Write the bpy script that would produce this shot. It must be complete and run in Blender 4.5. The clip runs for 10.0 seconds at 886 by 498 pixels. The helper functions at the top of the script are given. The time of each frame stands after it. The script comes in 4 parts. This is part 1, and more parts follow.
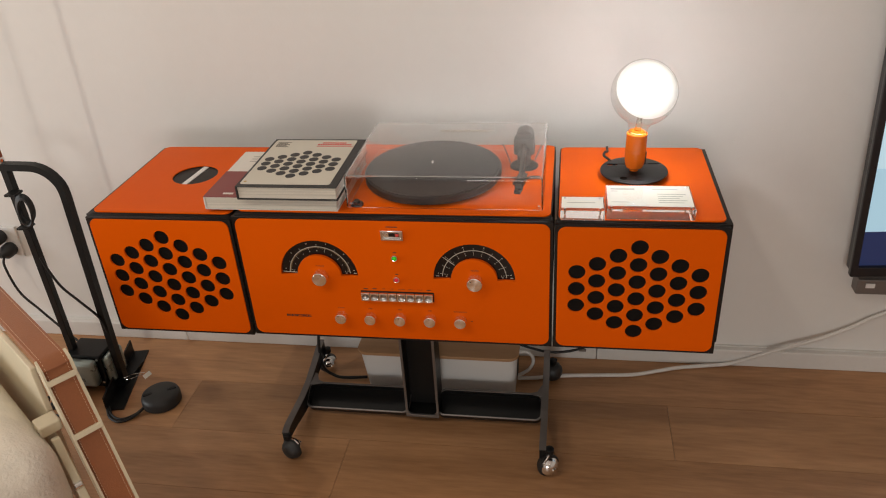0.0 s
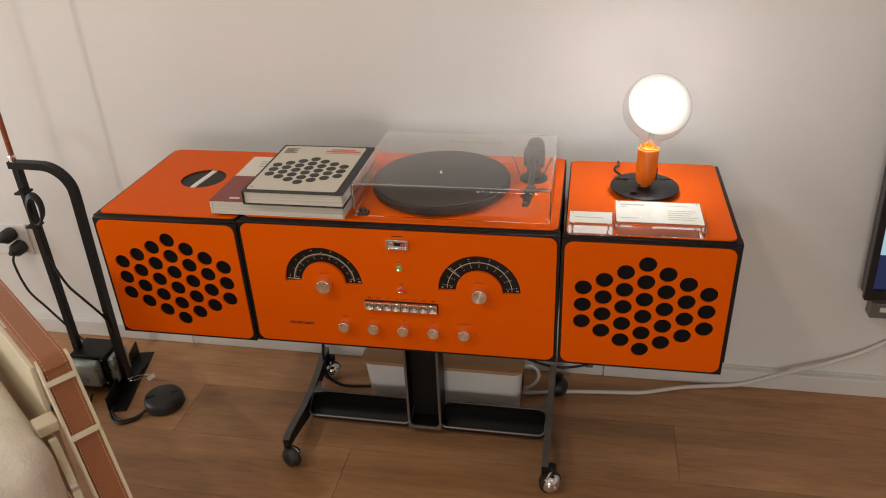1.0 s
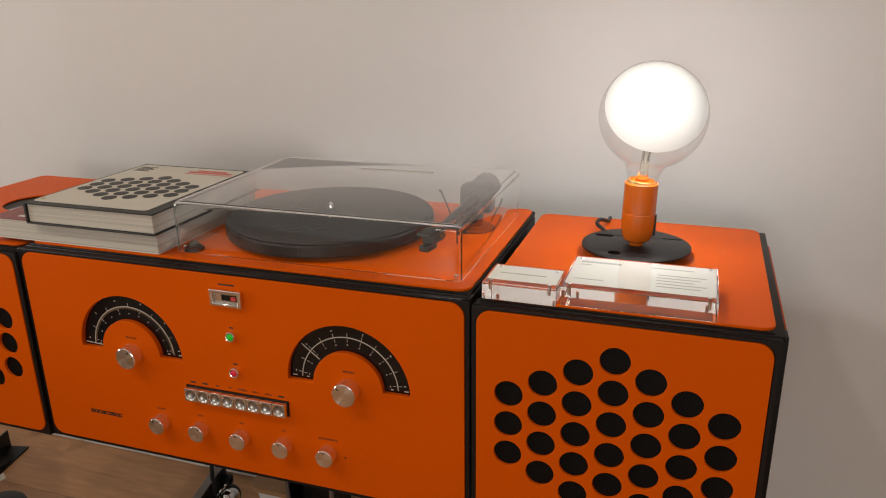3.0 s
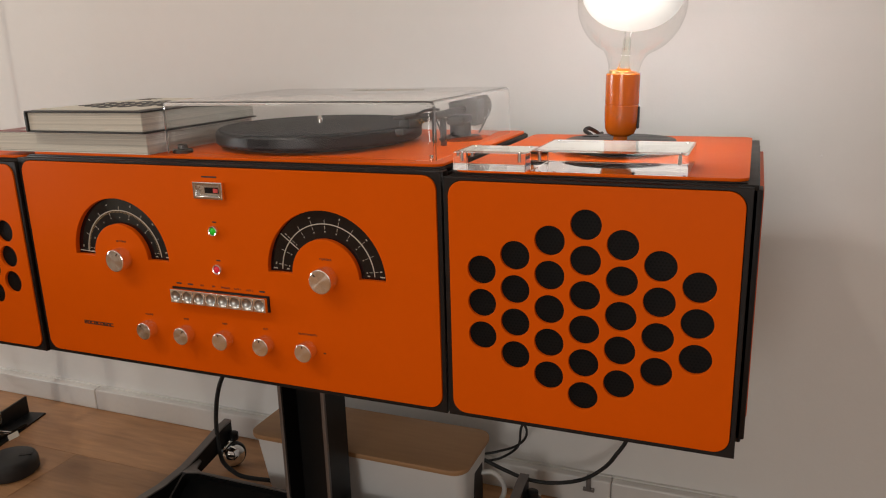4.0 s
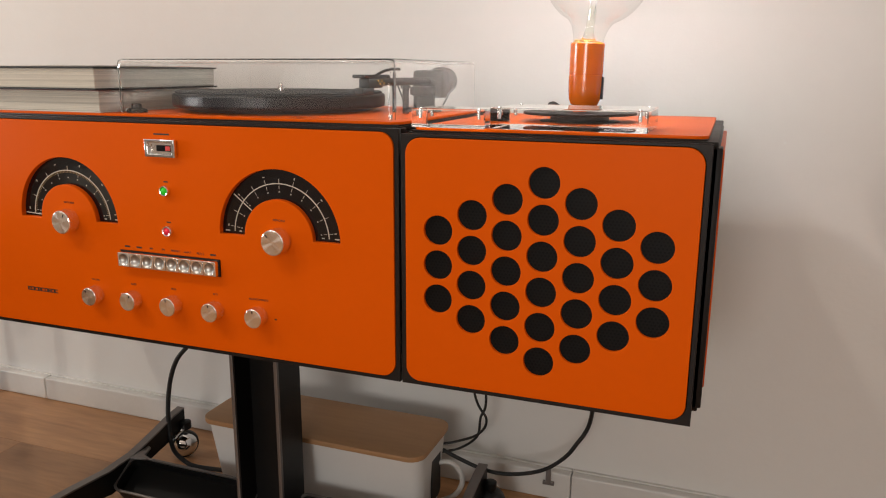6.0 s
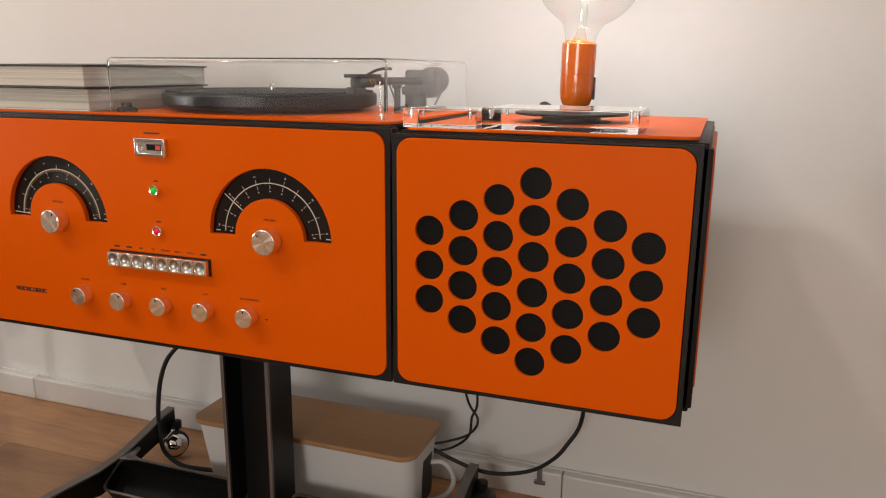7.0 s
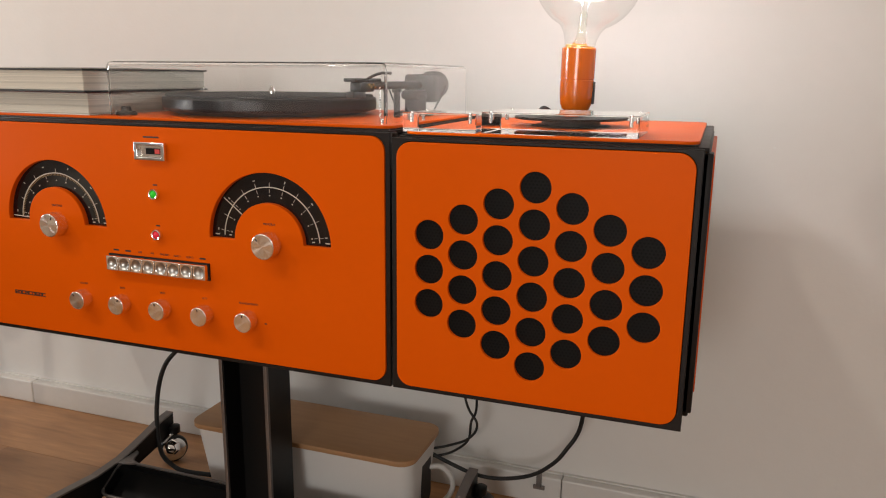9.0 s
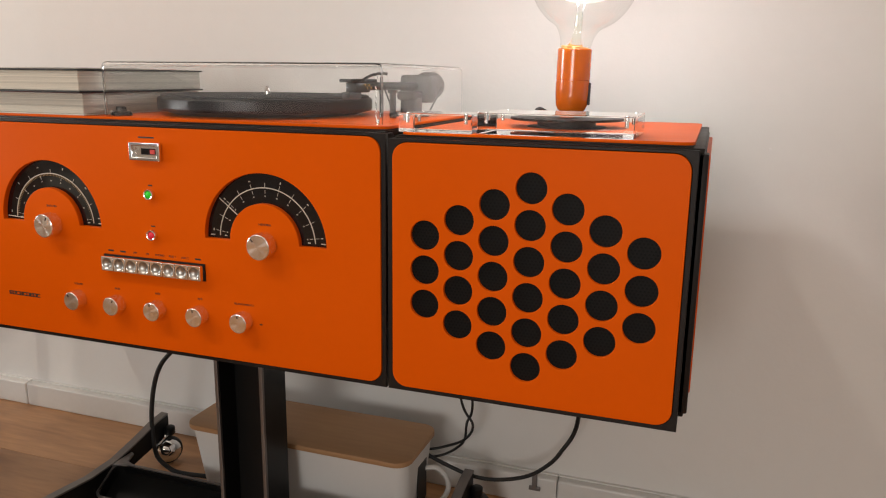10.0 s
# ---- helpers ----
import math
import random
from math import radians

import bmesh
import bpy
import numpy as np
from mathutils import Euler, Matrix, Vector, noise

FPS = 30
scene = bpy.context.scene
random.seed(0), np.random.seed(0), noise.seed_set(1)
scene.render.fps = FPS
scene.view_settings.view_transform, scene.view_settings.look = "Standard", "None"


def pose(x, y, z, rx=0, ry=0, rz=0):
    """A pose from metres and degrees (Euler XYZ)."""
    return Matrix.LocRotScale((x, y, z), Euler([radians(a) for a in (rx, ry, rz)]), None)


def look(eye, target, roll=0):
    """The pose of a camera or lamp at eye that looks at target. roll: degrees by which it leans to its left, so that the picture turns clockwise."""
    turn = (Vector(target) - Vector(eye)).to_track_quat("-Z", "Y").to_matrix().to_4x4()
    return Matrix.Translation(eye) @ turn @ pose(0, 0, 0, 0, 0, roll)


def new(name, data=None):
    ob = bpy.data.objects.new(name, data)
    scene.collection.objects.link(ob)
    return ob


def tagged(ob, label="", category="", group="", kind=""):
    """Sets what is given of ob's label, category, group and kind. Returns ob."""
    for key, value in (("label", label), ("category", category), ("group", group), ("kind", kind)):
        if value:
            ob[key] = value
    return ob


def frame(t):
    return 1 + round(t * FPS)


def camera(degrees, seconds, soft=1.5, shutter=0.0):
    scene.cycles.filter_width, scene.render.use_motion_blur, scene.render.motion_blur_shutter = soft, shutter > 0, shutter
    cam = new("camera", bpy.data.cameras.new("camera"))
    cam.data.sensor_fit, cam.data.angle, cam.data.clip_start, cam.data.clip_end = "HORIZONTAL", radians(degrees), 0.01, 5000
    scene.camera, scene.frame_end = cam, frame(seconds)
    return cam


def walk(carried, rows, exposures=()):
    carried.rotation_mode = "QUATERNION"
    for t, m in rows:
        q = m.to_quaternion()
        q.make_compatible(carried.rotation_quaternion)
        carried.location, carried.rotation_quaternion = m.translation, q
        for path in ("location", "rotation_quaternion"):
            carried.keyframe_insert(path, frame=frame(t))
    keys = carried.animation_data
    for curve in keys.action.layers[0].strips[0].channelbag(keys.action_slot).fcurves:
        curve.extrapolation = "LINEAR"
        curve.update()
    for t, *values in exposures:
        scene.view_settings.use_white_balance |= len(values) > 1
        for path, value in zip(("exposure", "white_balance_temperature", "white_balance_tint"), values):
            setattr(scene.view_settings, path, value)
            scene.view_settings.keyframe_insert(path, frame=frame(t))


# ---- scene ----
cam = camera(60.4, 10.0, soft=1.1)
PATH = [
    (0, (0.327, -1.217, 1.372), (0.012, 0.489, 0.376), -3.8),
    (0.5, (0.328, -1.214, 1.375), (0.004, 0.491, 0.38), -3.4),
    (1, (0.34, -1.2, 1.367), (-0.012, 0.511, 0.394), -2.7),
    (1.5, (0.377, -1.15, 1.334), (-0.027, 0.573, 0.403), -1.8),
    (2, (0.417, -1.009, 1.259), (-0.06, 0.738, 0.41), -1.0),
    (2.2, (0.446, -0.929, 1.233), (-0.064, 0.83, 0.428), -0.8),
    (3.3, (0.547, -0.691, 0.962), (-0.094, 1.106, 0.36), -0.9),
    (3.5, (0.569, -0.711, 0.929), (-0.094, 1.084, 0.348), -1.1),
    (4, (0.608, -0.732, 0.848), (-0.126, 1.056, 0.336), -1.7),
    (4.5, (0.619, -0.73, 0.808), (-0.132, 1.063, 0.334), -1.6),
    (5, (0.624, -0.727, 0.784), (-0.115, 1.074, 0.325), -1.1),
    (5.5, (0.625, -0.721, 0.778), (-0.079, 1.095, 0.324), -0.3),
    (6, (0.624, -0.721, 0.779), (-0.053, 1.105, 0.324), 0.3),
    (7.5, (0.624, -0.719, 0.78), (-0.031, 1.115, 0.323), 0.5),
    (8, (0.622, -0.719, 0.779), (-0.034, 1.115, 0.328), 0.5),
    (8.5, (0.622, -0.719, 0.78), (-0.035, 1.115, 0.33), 0.6),
    (9, (0.623, -0.719, 0.78), (-0.032, 1.117, 0.333), 0.6),
    (9.5, (0.624, -0.719, 0.78), (-0.027, 1.119, 0.335), 0.6),
    (10, (0.623, -0.719, 0.779), (-0.022, 1.122, 0.336), 0.7),
]
EXPOSURE = [(0, -0.48), (1, -0.52), (2, -0.56), (3.3, -0.74), (3.5, -0.74), (4, -0.56), (4.5, -0.4), (5.2, -0.26), (6, -0.22), (10, -0.22)]
walk(cam, [(t, look(eye, target, roll)) for t, eye, target, roll in PATH], EXPOSURE)


# ---- light ----
world = bpy.data.worlds.new("room_dim")
world.use_nodes = True
world.node_tree.nodes["Background"].inputs[0].default_value = (0.9, 0.85, 0.8, 1)
world.node_tree.nodes["Background"].inputs[1].default_value = 0.0
scene.world = world


def overhead_lamp(x, y, z, watts, size, aim=None, colour=(1.0, 0.908, 0.785)):
    """A round lamp at ceiling height, for the two spots and an added fill."""
    data = bpy.data.lights.new("downlight_or_fill", "AREA")
    data.shape, data.size, data.energy, data.color = "DISK", size, watts, colour
    ob = new("downlight_or_fill", data)
    ob.matrix_world = look((x, y, z), aim or (x, y, 0))
    return ob


overhead_lamp(-0.54, -1.30, 2.66, 9, 0.12, (0.2, 0.3, 0.5))
overhead_lamp(-1.62, -1.30, 2.66, 15, 0.06, (-0.3, 0.45, 0.3))
# weak fill added on the right, no known lamp stands there
overhead_lamp(1.9, -2.0, 2.66, 3, 0.4)

# two unseen openings: an added front fill, and side light inferred from post shadows
BACK = -4.2
LEFT = -3.6


def unseen_light(width, height, watts, eye, target, colour):
    pane_lamp = bpy.data.lights.new("opening_lamp", "AREA")
    pane_lamp.shape, pane_lamp.size, pane_lamp.size_y, pane_lamp.energy, pane_lamp.color = "RECTANGLE", width, height, watts, colour
    new("opening_lamp", pane_lamp).matrix_world = look(eye, target)


# front fill added to lift the low wall, kept out of the dust cover's reflection
unseen_light(1.2, 0.9, 46, (0.45, BACK + 0.02, 1.02), (0.45, 0.0, 1.02), (1.0, 0.97, 0.93))
unseen_light(1.1, 0.9, 60, (LEFT + 0.02, -1.00, 0.86), (0.0, -1.00, 0.86), (0.945, 0.965, 0.975))

# ---- materials ----
def nodes_of(name):
    m = bpy.data.materials.new(name)
    m.use_nodes = True
    return m, m.node_tree, m.node_tree.nodes["Principled BSDF"]


def mat(name, colour, rough=0.5, metal=0.0, spec=0.5, vary=0.06, scale=6.0, bump=0.0, bump_scale=300.0, coat=0.0, rough_vary=0.06, stretch=(1, 1, 1), fine=0.5):
    """A surface with two scales of colour variation, uneven gloss and fine relief."""
    m, t, b = nodes_of(name)
    N, L = t.nodes.new, t.links.new
    co = N("ShaderNodeTexCoord")
    mp = N("ShaderNodeMapping")
    mp.inputs["Scale"].default_value = stretch
    L(co.outputs["Object"], mp.inputs[0])
    big, small = N("ShaderNodeTexNoise"), N("ShaderNodeTexNoise")
    big.inputs["Scale"].default_value, big.inputs["Detail"].default_value = scale, 5
    small.inputs["Scale"].default_value, small.inputs["Detail"].default_value = scale * 22, 3
    L(mp.outputs[0], big.inputs["Vector"]), L(mp.outputs[0], small.inputs["Vector"])
    mix = N("ShaderNodeMix")
    mix.data_type = "FLOAT"
    mix.inputs[0].default_value = fine * 0.6
    L(big.outputs[0], mix.inputs[2]), L(small.outputs[0], mix.inputs[3])
    ramp = N("ShaderNodeMapRange")
    ramp.inputs[1].default_value, ramp.inputs[2].default_value = 0.25, 0.75
    ramp.inputs[3].default_value, ramp.inputs[4].default_value = 1 - vary, 1 + vary
    L(mix.outputs[0], ramp.inputs[0])
    mul = N("ShaderNodeVectorMath")
    mul.operation = "SCALE"
    mul.inputs[0].default_value = colour
    L(ramp.outputs[0], mul.inputs["Scale"])
    L(mul.outputs[0], b.inputs["Base Color"])
    rr = N("ShaderNodeMapRange")
    rr.inputs[1].default_value, rr.inputs[2].default_value = 0.3, 0.7
    rr.inputs[3].default_value, rr.inputs[4].default_value = max(0.02, rough - rough_vary), min(1, rough + rough_vary)
    L(big.outputs[0], rr.inputs[0]), L(rr.outputs[0], b.inputs["Roughness"])
    b.inputs["Metallic"].default_value = metal
    b.inputs["Coat Weight"].default_value = coat
    b.inputs["Specular IOR Level"].default_value = spec
    if bump:
        bn, bm_ = N("ShaderNodeTexNoise"), N("ShaderNodeBump")
        bn.inputs["Scale"].default_value, bn.inputs["Detail"].default_value = bump_scale, 3
        L(mp.outputs[0], bn.inputs["Vector"])
        bm_.inputs["Strength"].default_value, bm_.inputs["Distance"].default_value = bump, 0.002
        L(bn.outputs[0], bm_.inputs["Height"]), L(bm_.outputs[0], b.inputs["Normal"])
    return m


def wood(name, dark, light, rough, along="X", plank=False):
    """Wood grain drawn out along one axis; planks differ from piece to piece."""
    m, t, b = nodes_of(name)
    N, L = t.nodes.new, t.links.new
    co, mp = N("ShaderNodeTexCoord"), N("ShaderNodeMapping")
    mp.inputs["Scale"].default_value = {"X": (1.7, 13, 13), "Y": (14, 1.2, 14)}[along]
    L(co.outputs["Object"], mp.inputs[0])
    src = mp.outputs[0]
    info = N("ShaderNodeObjectInfo")
    if plank:
        add, sc = N("ShaderNodeVectorMath"), N("ShaderNodeVectorMath")
        sc.operation = "SCALE"
        sc.inputs[0].default_value = (31.0, 17.0, 9.0)
        L(info.outputs["Random"], sc.inputs["Scale"])
        L(mp.outputs[0], add.inputs[0]), L(sc.outputs[0], add.inputs[1])
        src = add.outputs[0]
    g, f, k = N("ShaderNodeTexNoise"), N("ShaderNodeTexNoise"), N("ShaderNodeTexNoise")
    g.inputs["Scale"].default_value, g.inputs["Detail"].default_value, g.inputs["Distortion"].default_value = 1.0, 6, 0.9
    f.inputs["Scale"].default_value, f.inputs["Detail"].default_value = 9.0, 4
    k.inputs["Scale"].default_value, k.inputs["Detail"].default_value = 0.35, 2
    for n in (g, f, k):
        L(src, n.inputs["Vector"])
    m1, m2 = N("ShaderNodeMix"), N("ShaderNodeMix")
    for q, w in ((m1, 0.38), (m2, 0.28)):
        q.data_type = "FLOAT"
        q.inputs[0].default_value = w
    L(g.outputs[0], m1.inputs[2]), L(f.outputs[0], m1.inputs[3])
    L(m1.outputs[0], m2.inputs[2]), L(k.outputs[0], m2.inputs[3])
    ramp = N("ShaderNodeValToRGB")
    ramp.color_ramp.elements[0].position, ramp.color_ramp.elements[1].position = 0.3, 0.68
    ramp.color_ramp.elements[0].color, ramp.color_ramp.elements[1].color = (*dark, 1), (*light, 1)
    L(m2.outputs[0], ramp.inputs[0])
    out = ramp.outputs[0]
    if plank:
        tone, vm = N("ShaderNodeMapRange"), N("ShaderNodeVectorMath")
        tone.inputs[3].default_value, tone.inputs[4].default_value = 0.86, 1.12
        L(info.outputs["Random"], tone.inputs[0])
        vm.operation = "SCALE"
        L(out, vm.inputs[0]), L(tone.outputs[0], vm.inputs["Scale"])
        out = vm.outputs[0]
    L(out, b.inputs["Base Color"])
    rr, bp = N("ShaderNodeMapRange"), N("ShaderNodeBump")
    rr.inputs[3].default_value, rr.inputs[4].default_value = rough - 0.08, rough + 0.1
    L(m2.outputs[0], rr.inputs[0]), L(rr.outputs[0], b.inputs["Roughness"])
    bp.inputs["Strength"].default_value, bp.inputs["Distance"].default_value = 0.12, 0.001
    L(m1.outputs[0], bp.inputs["Height"]), L(bp.outputs[0], b.inputs["Normal"])
    return m


def clear(name, colour=(1, 1, 1), rough=0.0, ior=1.49):
    m, t, b = nodes_of(name)
    b.inputs["Base Color"].default_value = (*colour, 1)
    b.inputs["Transmission Weight"].default_value = 1
    b.inputs["IOR"].default_value, b.inputs["Roughness"].default_value = ior, rough
    return m


def thin_glass(name, strength):
    """A blown glass skin: clear, with gloss that grows towards its edge."""
    m, t, b = nodes_of(name)
    N, L = t.nodes.new, t.links.new
    see, shine, mix, edge = N("ShaderNodeBsdfTransparent"), N("ShaderNodeBsdfGlossy"), N("ShaderNodeMixShader"), N("ShaderNodeLayerWeight")
    power, scale = N("ShaderNodeMath"), N("ShaderNodeMath")
    power.operation, scale.operation = "POWER", "MULTIPLY_ADD"
    power.inputs[1].default_value = 3.0
    scale.inputs[1].default_value, scale.inputs[2].default_value = strength, 0.015
    edge.inputs["Blend"].default_value = 0.5
    see.inputs[0].default_value = (0.97, 0.97, 0.96, 1)
    shine.inputs["Roughness"].default_value = 0.06
    L(edge.outputs["Facing"], power.inputs[0]), L(power.outputs[0], scale.inputs[0]), L(scale.outputs[0], mix.inputs[0])
    L(see.outputs[0], mix.inputs[1]), L(shine.outputs[0], mix.inputs[2])
    for n in t.nodes:
        if n.type == "OUTPUT_MATERIAL":
            L(mix.outputs[0], n.inputs["Surface"])
    return m


def glow(name, colour, strength, base=(0.8, 0.8, 0.8)):
    m, t, b = nodes_of(name)
    b.inputs["Base Color"].default_value = (*base, 1)
    b.inputs["Emission Color"].default_value = (*colour, 1)
    b.inputs["Emission Strength"].default_value = strength
    return m


def perforated(name):
    """Black perforated sheet: staggered round holes in a fine grid."""
    m, t, b = nodes_of(name)
    N, L = t.nodes.new, t.links.new
    co, sep = N("ShaderNodeTexCoord"), N("ShaderNodeSeparateXYZ")
    L(co.outputs["Object"], sep.inputs[0])

    def mth(op, a, c=None):
        n = N("ShaderNodeMath")
        n.operation = op
        for i, v in enumerate((a, c)):
            if v is not None:
                if isinstance(v, (int, float)):
                    n.inputs[i].default_value = v
                else:
                    L(v, n.inputs[i])
        return n.outputs[0]

    px, pz = 0.0038, 0.0066
    u, v = mth("DIVIDE", sep.outputs[0], px), mth("DIVIDE", sep.outputs[2], pz)
    ds = []
    for off in (0.0, 0.5):
        fu = mth("SUBTRACT", mth("FRACT", mth("ADD", u, off + 100)), 0.5)
        fv = mth("MULTIPLY", mth("SUBTRACT", mth("FRACT", mth("ADD", v, off + 100)), 0.5), pz / px)
        ds.append(mth("ADD", mth("MULTIPLY", fu, fu), mth("MULTIPLY", fv, fv)))
    near = mth("MINIMUM", ds[0], ds[1])
    hole = mth("LESS_THAN", near, 0.09)
    mix = N("ShaderNodeMix")
    mix.data_type = "RGBA"
    mix.inputs[6].default_value, mix.inputs[7].default_value = (0.007, 0.007, 0.007, 1), (0.0004, 0.0006, 0.0006, 1)
    L(hole, mix.inputs[0]), L(mix.outputs[2], b.inputs["Base Color"])
    b.inputs["Roughness"].default_value = 0.45
    b.inputs["Specular IOR Level"].default_value = 0.12
    bp = N("ShaderNodeBump")
    bp.invert = True
    bp.inputs["Strength"].default_value, bp.inputs["Distance"].default_value = 0.6, 0.001
    L(hole, bp.inputs["Height"]), L(bp.outputs[0], b.inputs["Normal"])
    return m


ORANGE = mat("orange_laminate", (0.73, 0.102, 0.0006), 0.36, spec=0.06, vary=0.03, scale=5, bump=0.05, bump_scale=900)
SOCKET = mat("orange_enamel", (0.64, 0.135, 0.008), 0.2, vary=0.03, coat=0.5)
EDGE = mat("dark_brown_edge", (0.011, 0.008, 0.007), 0.45, spec=0.25, vary=0.15, scale=9, bump=0.1)
BLACK = mat("black_enamel", (0.006, 0.006, 0.006), 0.42, spec=0.28, vary=0.2, bump=0.12, bump_scale=700)
SATIN = mat("satin_black_platter", (0.010, 0.010, 0.012), 0.38, spec=0.3, vary=0.1, scale=4)
RUBBER = mat("black_plastic", (0.016, 0.016, 0.016), 0.5, vary=0.2, bump=0.05)
CORD = mat("black_cord", (0.01, 0.01, 0.01), 0.55, vary=0.2)
PERF = perforated("perforated_black_sheet")
ALU = mat("spun_aluminium", (0.78, 0.76, 0.72), 0.26, 1.0, vary=0.05, scale=40)
RIM = mat("satin_cast_metal", (0.22, 0.20, 0.19), 0.45, 0.75, vary=0.1, scale=15, bump=0.08)
DISH = mat("dished_steel", (0.46, 0.45, 0.43), 0.34, 1.0, vary=0.05, scale=40)
CHROME = mat("chrome", (0.85, 0.85, 0.85), 0.08, 1.0, vary=0.03)
DIAL = mat("black_dial_glass", (0.006, 0.0065, 0.008), 0.12, vary=0.1)
CREAM = mat("cream_print", (0.55, 0.50, 0.42), 0.5, vary=0.02)
INK = mat("dark_print", (0.03, 0.02, 0.015), 0.6, vary=0.02)
RED_INK = mat("red_print", (0.62, 0.06, 0.05), 0.5, vary=0.02)
WALL = mat("white_wall_paint", (0.74, 0.72, 0.69), 0.75, vary=0.03, scale=1.4, bump=0.12, bump_scale=140)
TRIM = mat("white_painted_trim", (0.70, 0.68, 0.65), 0.45, vary=0.05, scale=5, bump=0.05)
CEIL = mat("ceiling_paint", (0.78, 0.76, 0.73), 0.8, vary=0.02, scale=2)
PLANK = wood("floor_plank", (0.24, 0.112, 0.045), (0.56, 0.30, 0.142), 0.40, plank=True)
SEAM = mat("dark_seam", (0.10, 0.052, 0.026), 0.8)
BAMBOO = wood("bamboo_lid", (0.36, 0.19, 0.085), (0.50, 0.29, 0.14), 0.5)
WHITE_PLASTIC = mat("white_plastic", (0.75, 0.74, 0.72), 0.4, vary=0.02)
WHITE_CORD = mat("white_cord", (0.70, 0.67, 0.63), 0.5, vary=0.04)
ACRYLIC = clear("clear_acrylic", (0.985, 0.985, 0.98))
BLOCK = clear("clear_block", (0.97, 0.97, 0.96), 0.03, 1.32)
LENS = thin_glass("bulb_glass", 0.55)
STEM = clear("stem_glass", (0.95, 0.97, 0.90), 0.12, 1.2)
PAPER = mat("page_edges", (0.58, 0.54, 0.46), 0.8, vary=0.42, scale=4, stretch=(0.4, 0.4, 160), bump=0.3, bump_scale=8)
JACKET = mat("cream_jacket", (0.62, 0.58, 0.49), 0.5, vary=0.03)
BOOK_BLACK = mat("black_book_cloth", (0.02, 0.019, 0.018), 0.5, vary=0.1, bump=0.1)
BOOK_RED = mat("dark_red_cover", (0.22, 0.028, 0.024), 0.4, vary=0.08)
BOOK_WHITE = mat("white_cover", (0.72, 0.68, 0.62), 0.45, vary=0.04)
CARD = mat("white_card", (0.80, 0.78, 0.70), 0.6, vary=0.02)
GREY_INK = mat("grey_print", (0.42, 0.40, 0.36), 0.6, vary=0.02)
LEATHER = mat("tan_leather", (0.30, 0.105, 0.04), 0.42, vary=0.14, scale=9, bump=0.25, bump_scale=420)
STITCH = mat("pale_stitching", (0.62, 0.42, 0.28), 0.7)
IVORY = mat("ivory_lacquer", (0.66, 0.58, 0.42), 0.35, vary=0.05)
BOUCLE = mat("cream_wool", (0.74, 0.68, 0.58), 0.9, vary=0.1, scale=25, bump=0.9, bump_scale=160)
STEEL = mat("transformer_steel", (0.32, 0.38, 0.36), 0.3, 0.7, vary=0.2, scale=20)
ROD = mat("red_brown_rod", (0.26, 0.07, 0.03), 0.3, vary=0.1)
BEZEL = mat("dark_bezel", (0.012, 0.012, 0.015), 0.3, vary=0.1)
GREY_METAL = mat("grey_plate", (0.20, 0.18, 0.17), 0.4, 0.5)
BULB_ON = glow("frosted_bulb_lit", (1.0, 0.97, 0.90), 9)
tree, links = BULB_ON.node_tree.nodes, BULB_ON.node_tree.links
coord, away, fall = tree.new("ShaderNodeTexCoord"), tree.new("ShaderNodeVectorMath"), tree.new("ShaderNodeMapRange")
away.operation = "DISTANCE"
away.inputs[1].default_value = (0.015, -0.049, 0.196)
links.new(coord.outputs["Object"], away.inputs[0])
links.new(away.outputs["Value"], fall.inputs["Value"])
for key, v in (("From Min", 0.030), ("From Max", 0.062), ("To Min", 1.7), ("To Max", 0.7)):
    fall.inputs[key].default_value = v          # brightest in the middle of the cap, weaker at its rim
links.new(fall.outputs[0], tree["Principled BSDF"].inputs["Emission Strength"])
GREEN = glow("green_led", (0.02, 0.9, 0.02), 0.22, (0.02, 0.5, 0.02))
REDLED = glow("red_led", (1.0, 0.02, 0.06), 0.25, (0.6, 0.01, 0.03))


# ---- mesh helpers ----
def part(name, bm, material, parent=None, label="", smooth=None):
    """Links a bmesh or mesh as one object under a thing or a part."""
    if isinstance(bm, bmesh.types.BMesh):
        me = bpy.data.meshes.new(name)
        bmesh.ops.recalc_face_normals(bm, faces=bm.faces)
        bm.to_mesh(me)
        bm.free()
    else:
        me = bm
        me.name = name
    if smooth is not None:
        me.shade_smooth()
        me.set_sharp_from_angle(angle=radians(smooth))
    me.materials.clear()
    me.materials.append(material)
    ob = new(name, me)
    if parent:
        ob.parent = parent
    if label:
        ob["label"] = label
    return ob


def thing(name, x, y, z, label, category, group="", kind="", rz=0.0):
    ob = new(name)
    ob.matrix_world = pose(x, y, z, 0, 0, rz)
    return tagged(ob, label, category, group, kind)


def box(x0, x1, y0, y1, z0, z1, r=0.0, seg=2):
    bm = bmesh.new()
    bmesh.ops.create_cube(bm, size=1)
    bmesh.ops.transform(bm, matrix=Matrix.Translation(((x0 + x1) / 2, (y0 + y1) / 2, (z0 + z1) / 2)) @ Matrix.Diagonal((x1 - x0, y1 - y0, z1 - z0, 1)), verts=bm.verts)
    if r:
        bmesh.ops.bevel(bm, geom=list(bm.edges), offset=r, segments=seg, affect="EDGES", profile=0.5)
    return bm


def join(*parts):
    out = bmesh.new()
    for b in parts:
        me = bpy.data.meshes.new("tmp")
        b.to_mesh(me)
        b.free()
        out.from_mesh(me)
        bpy.data.meshes.remove(me)
    return out


def moved(bm, m):
    bmesh.ops.transform(bm, matrix=m, verts=bm.verts)
    return bm


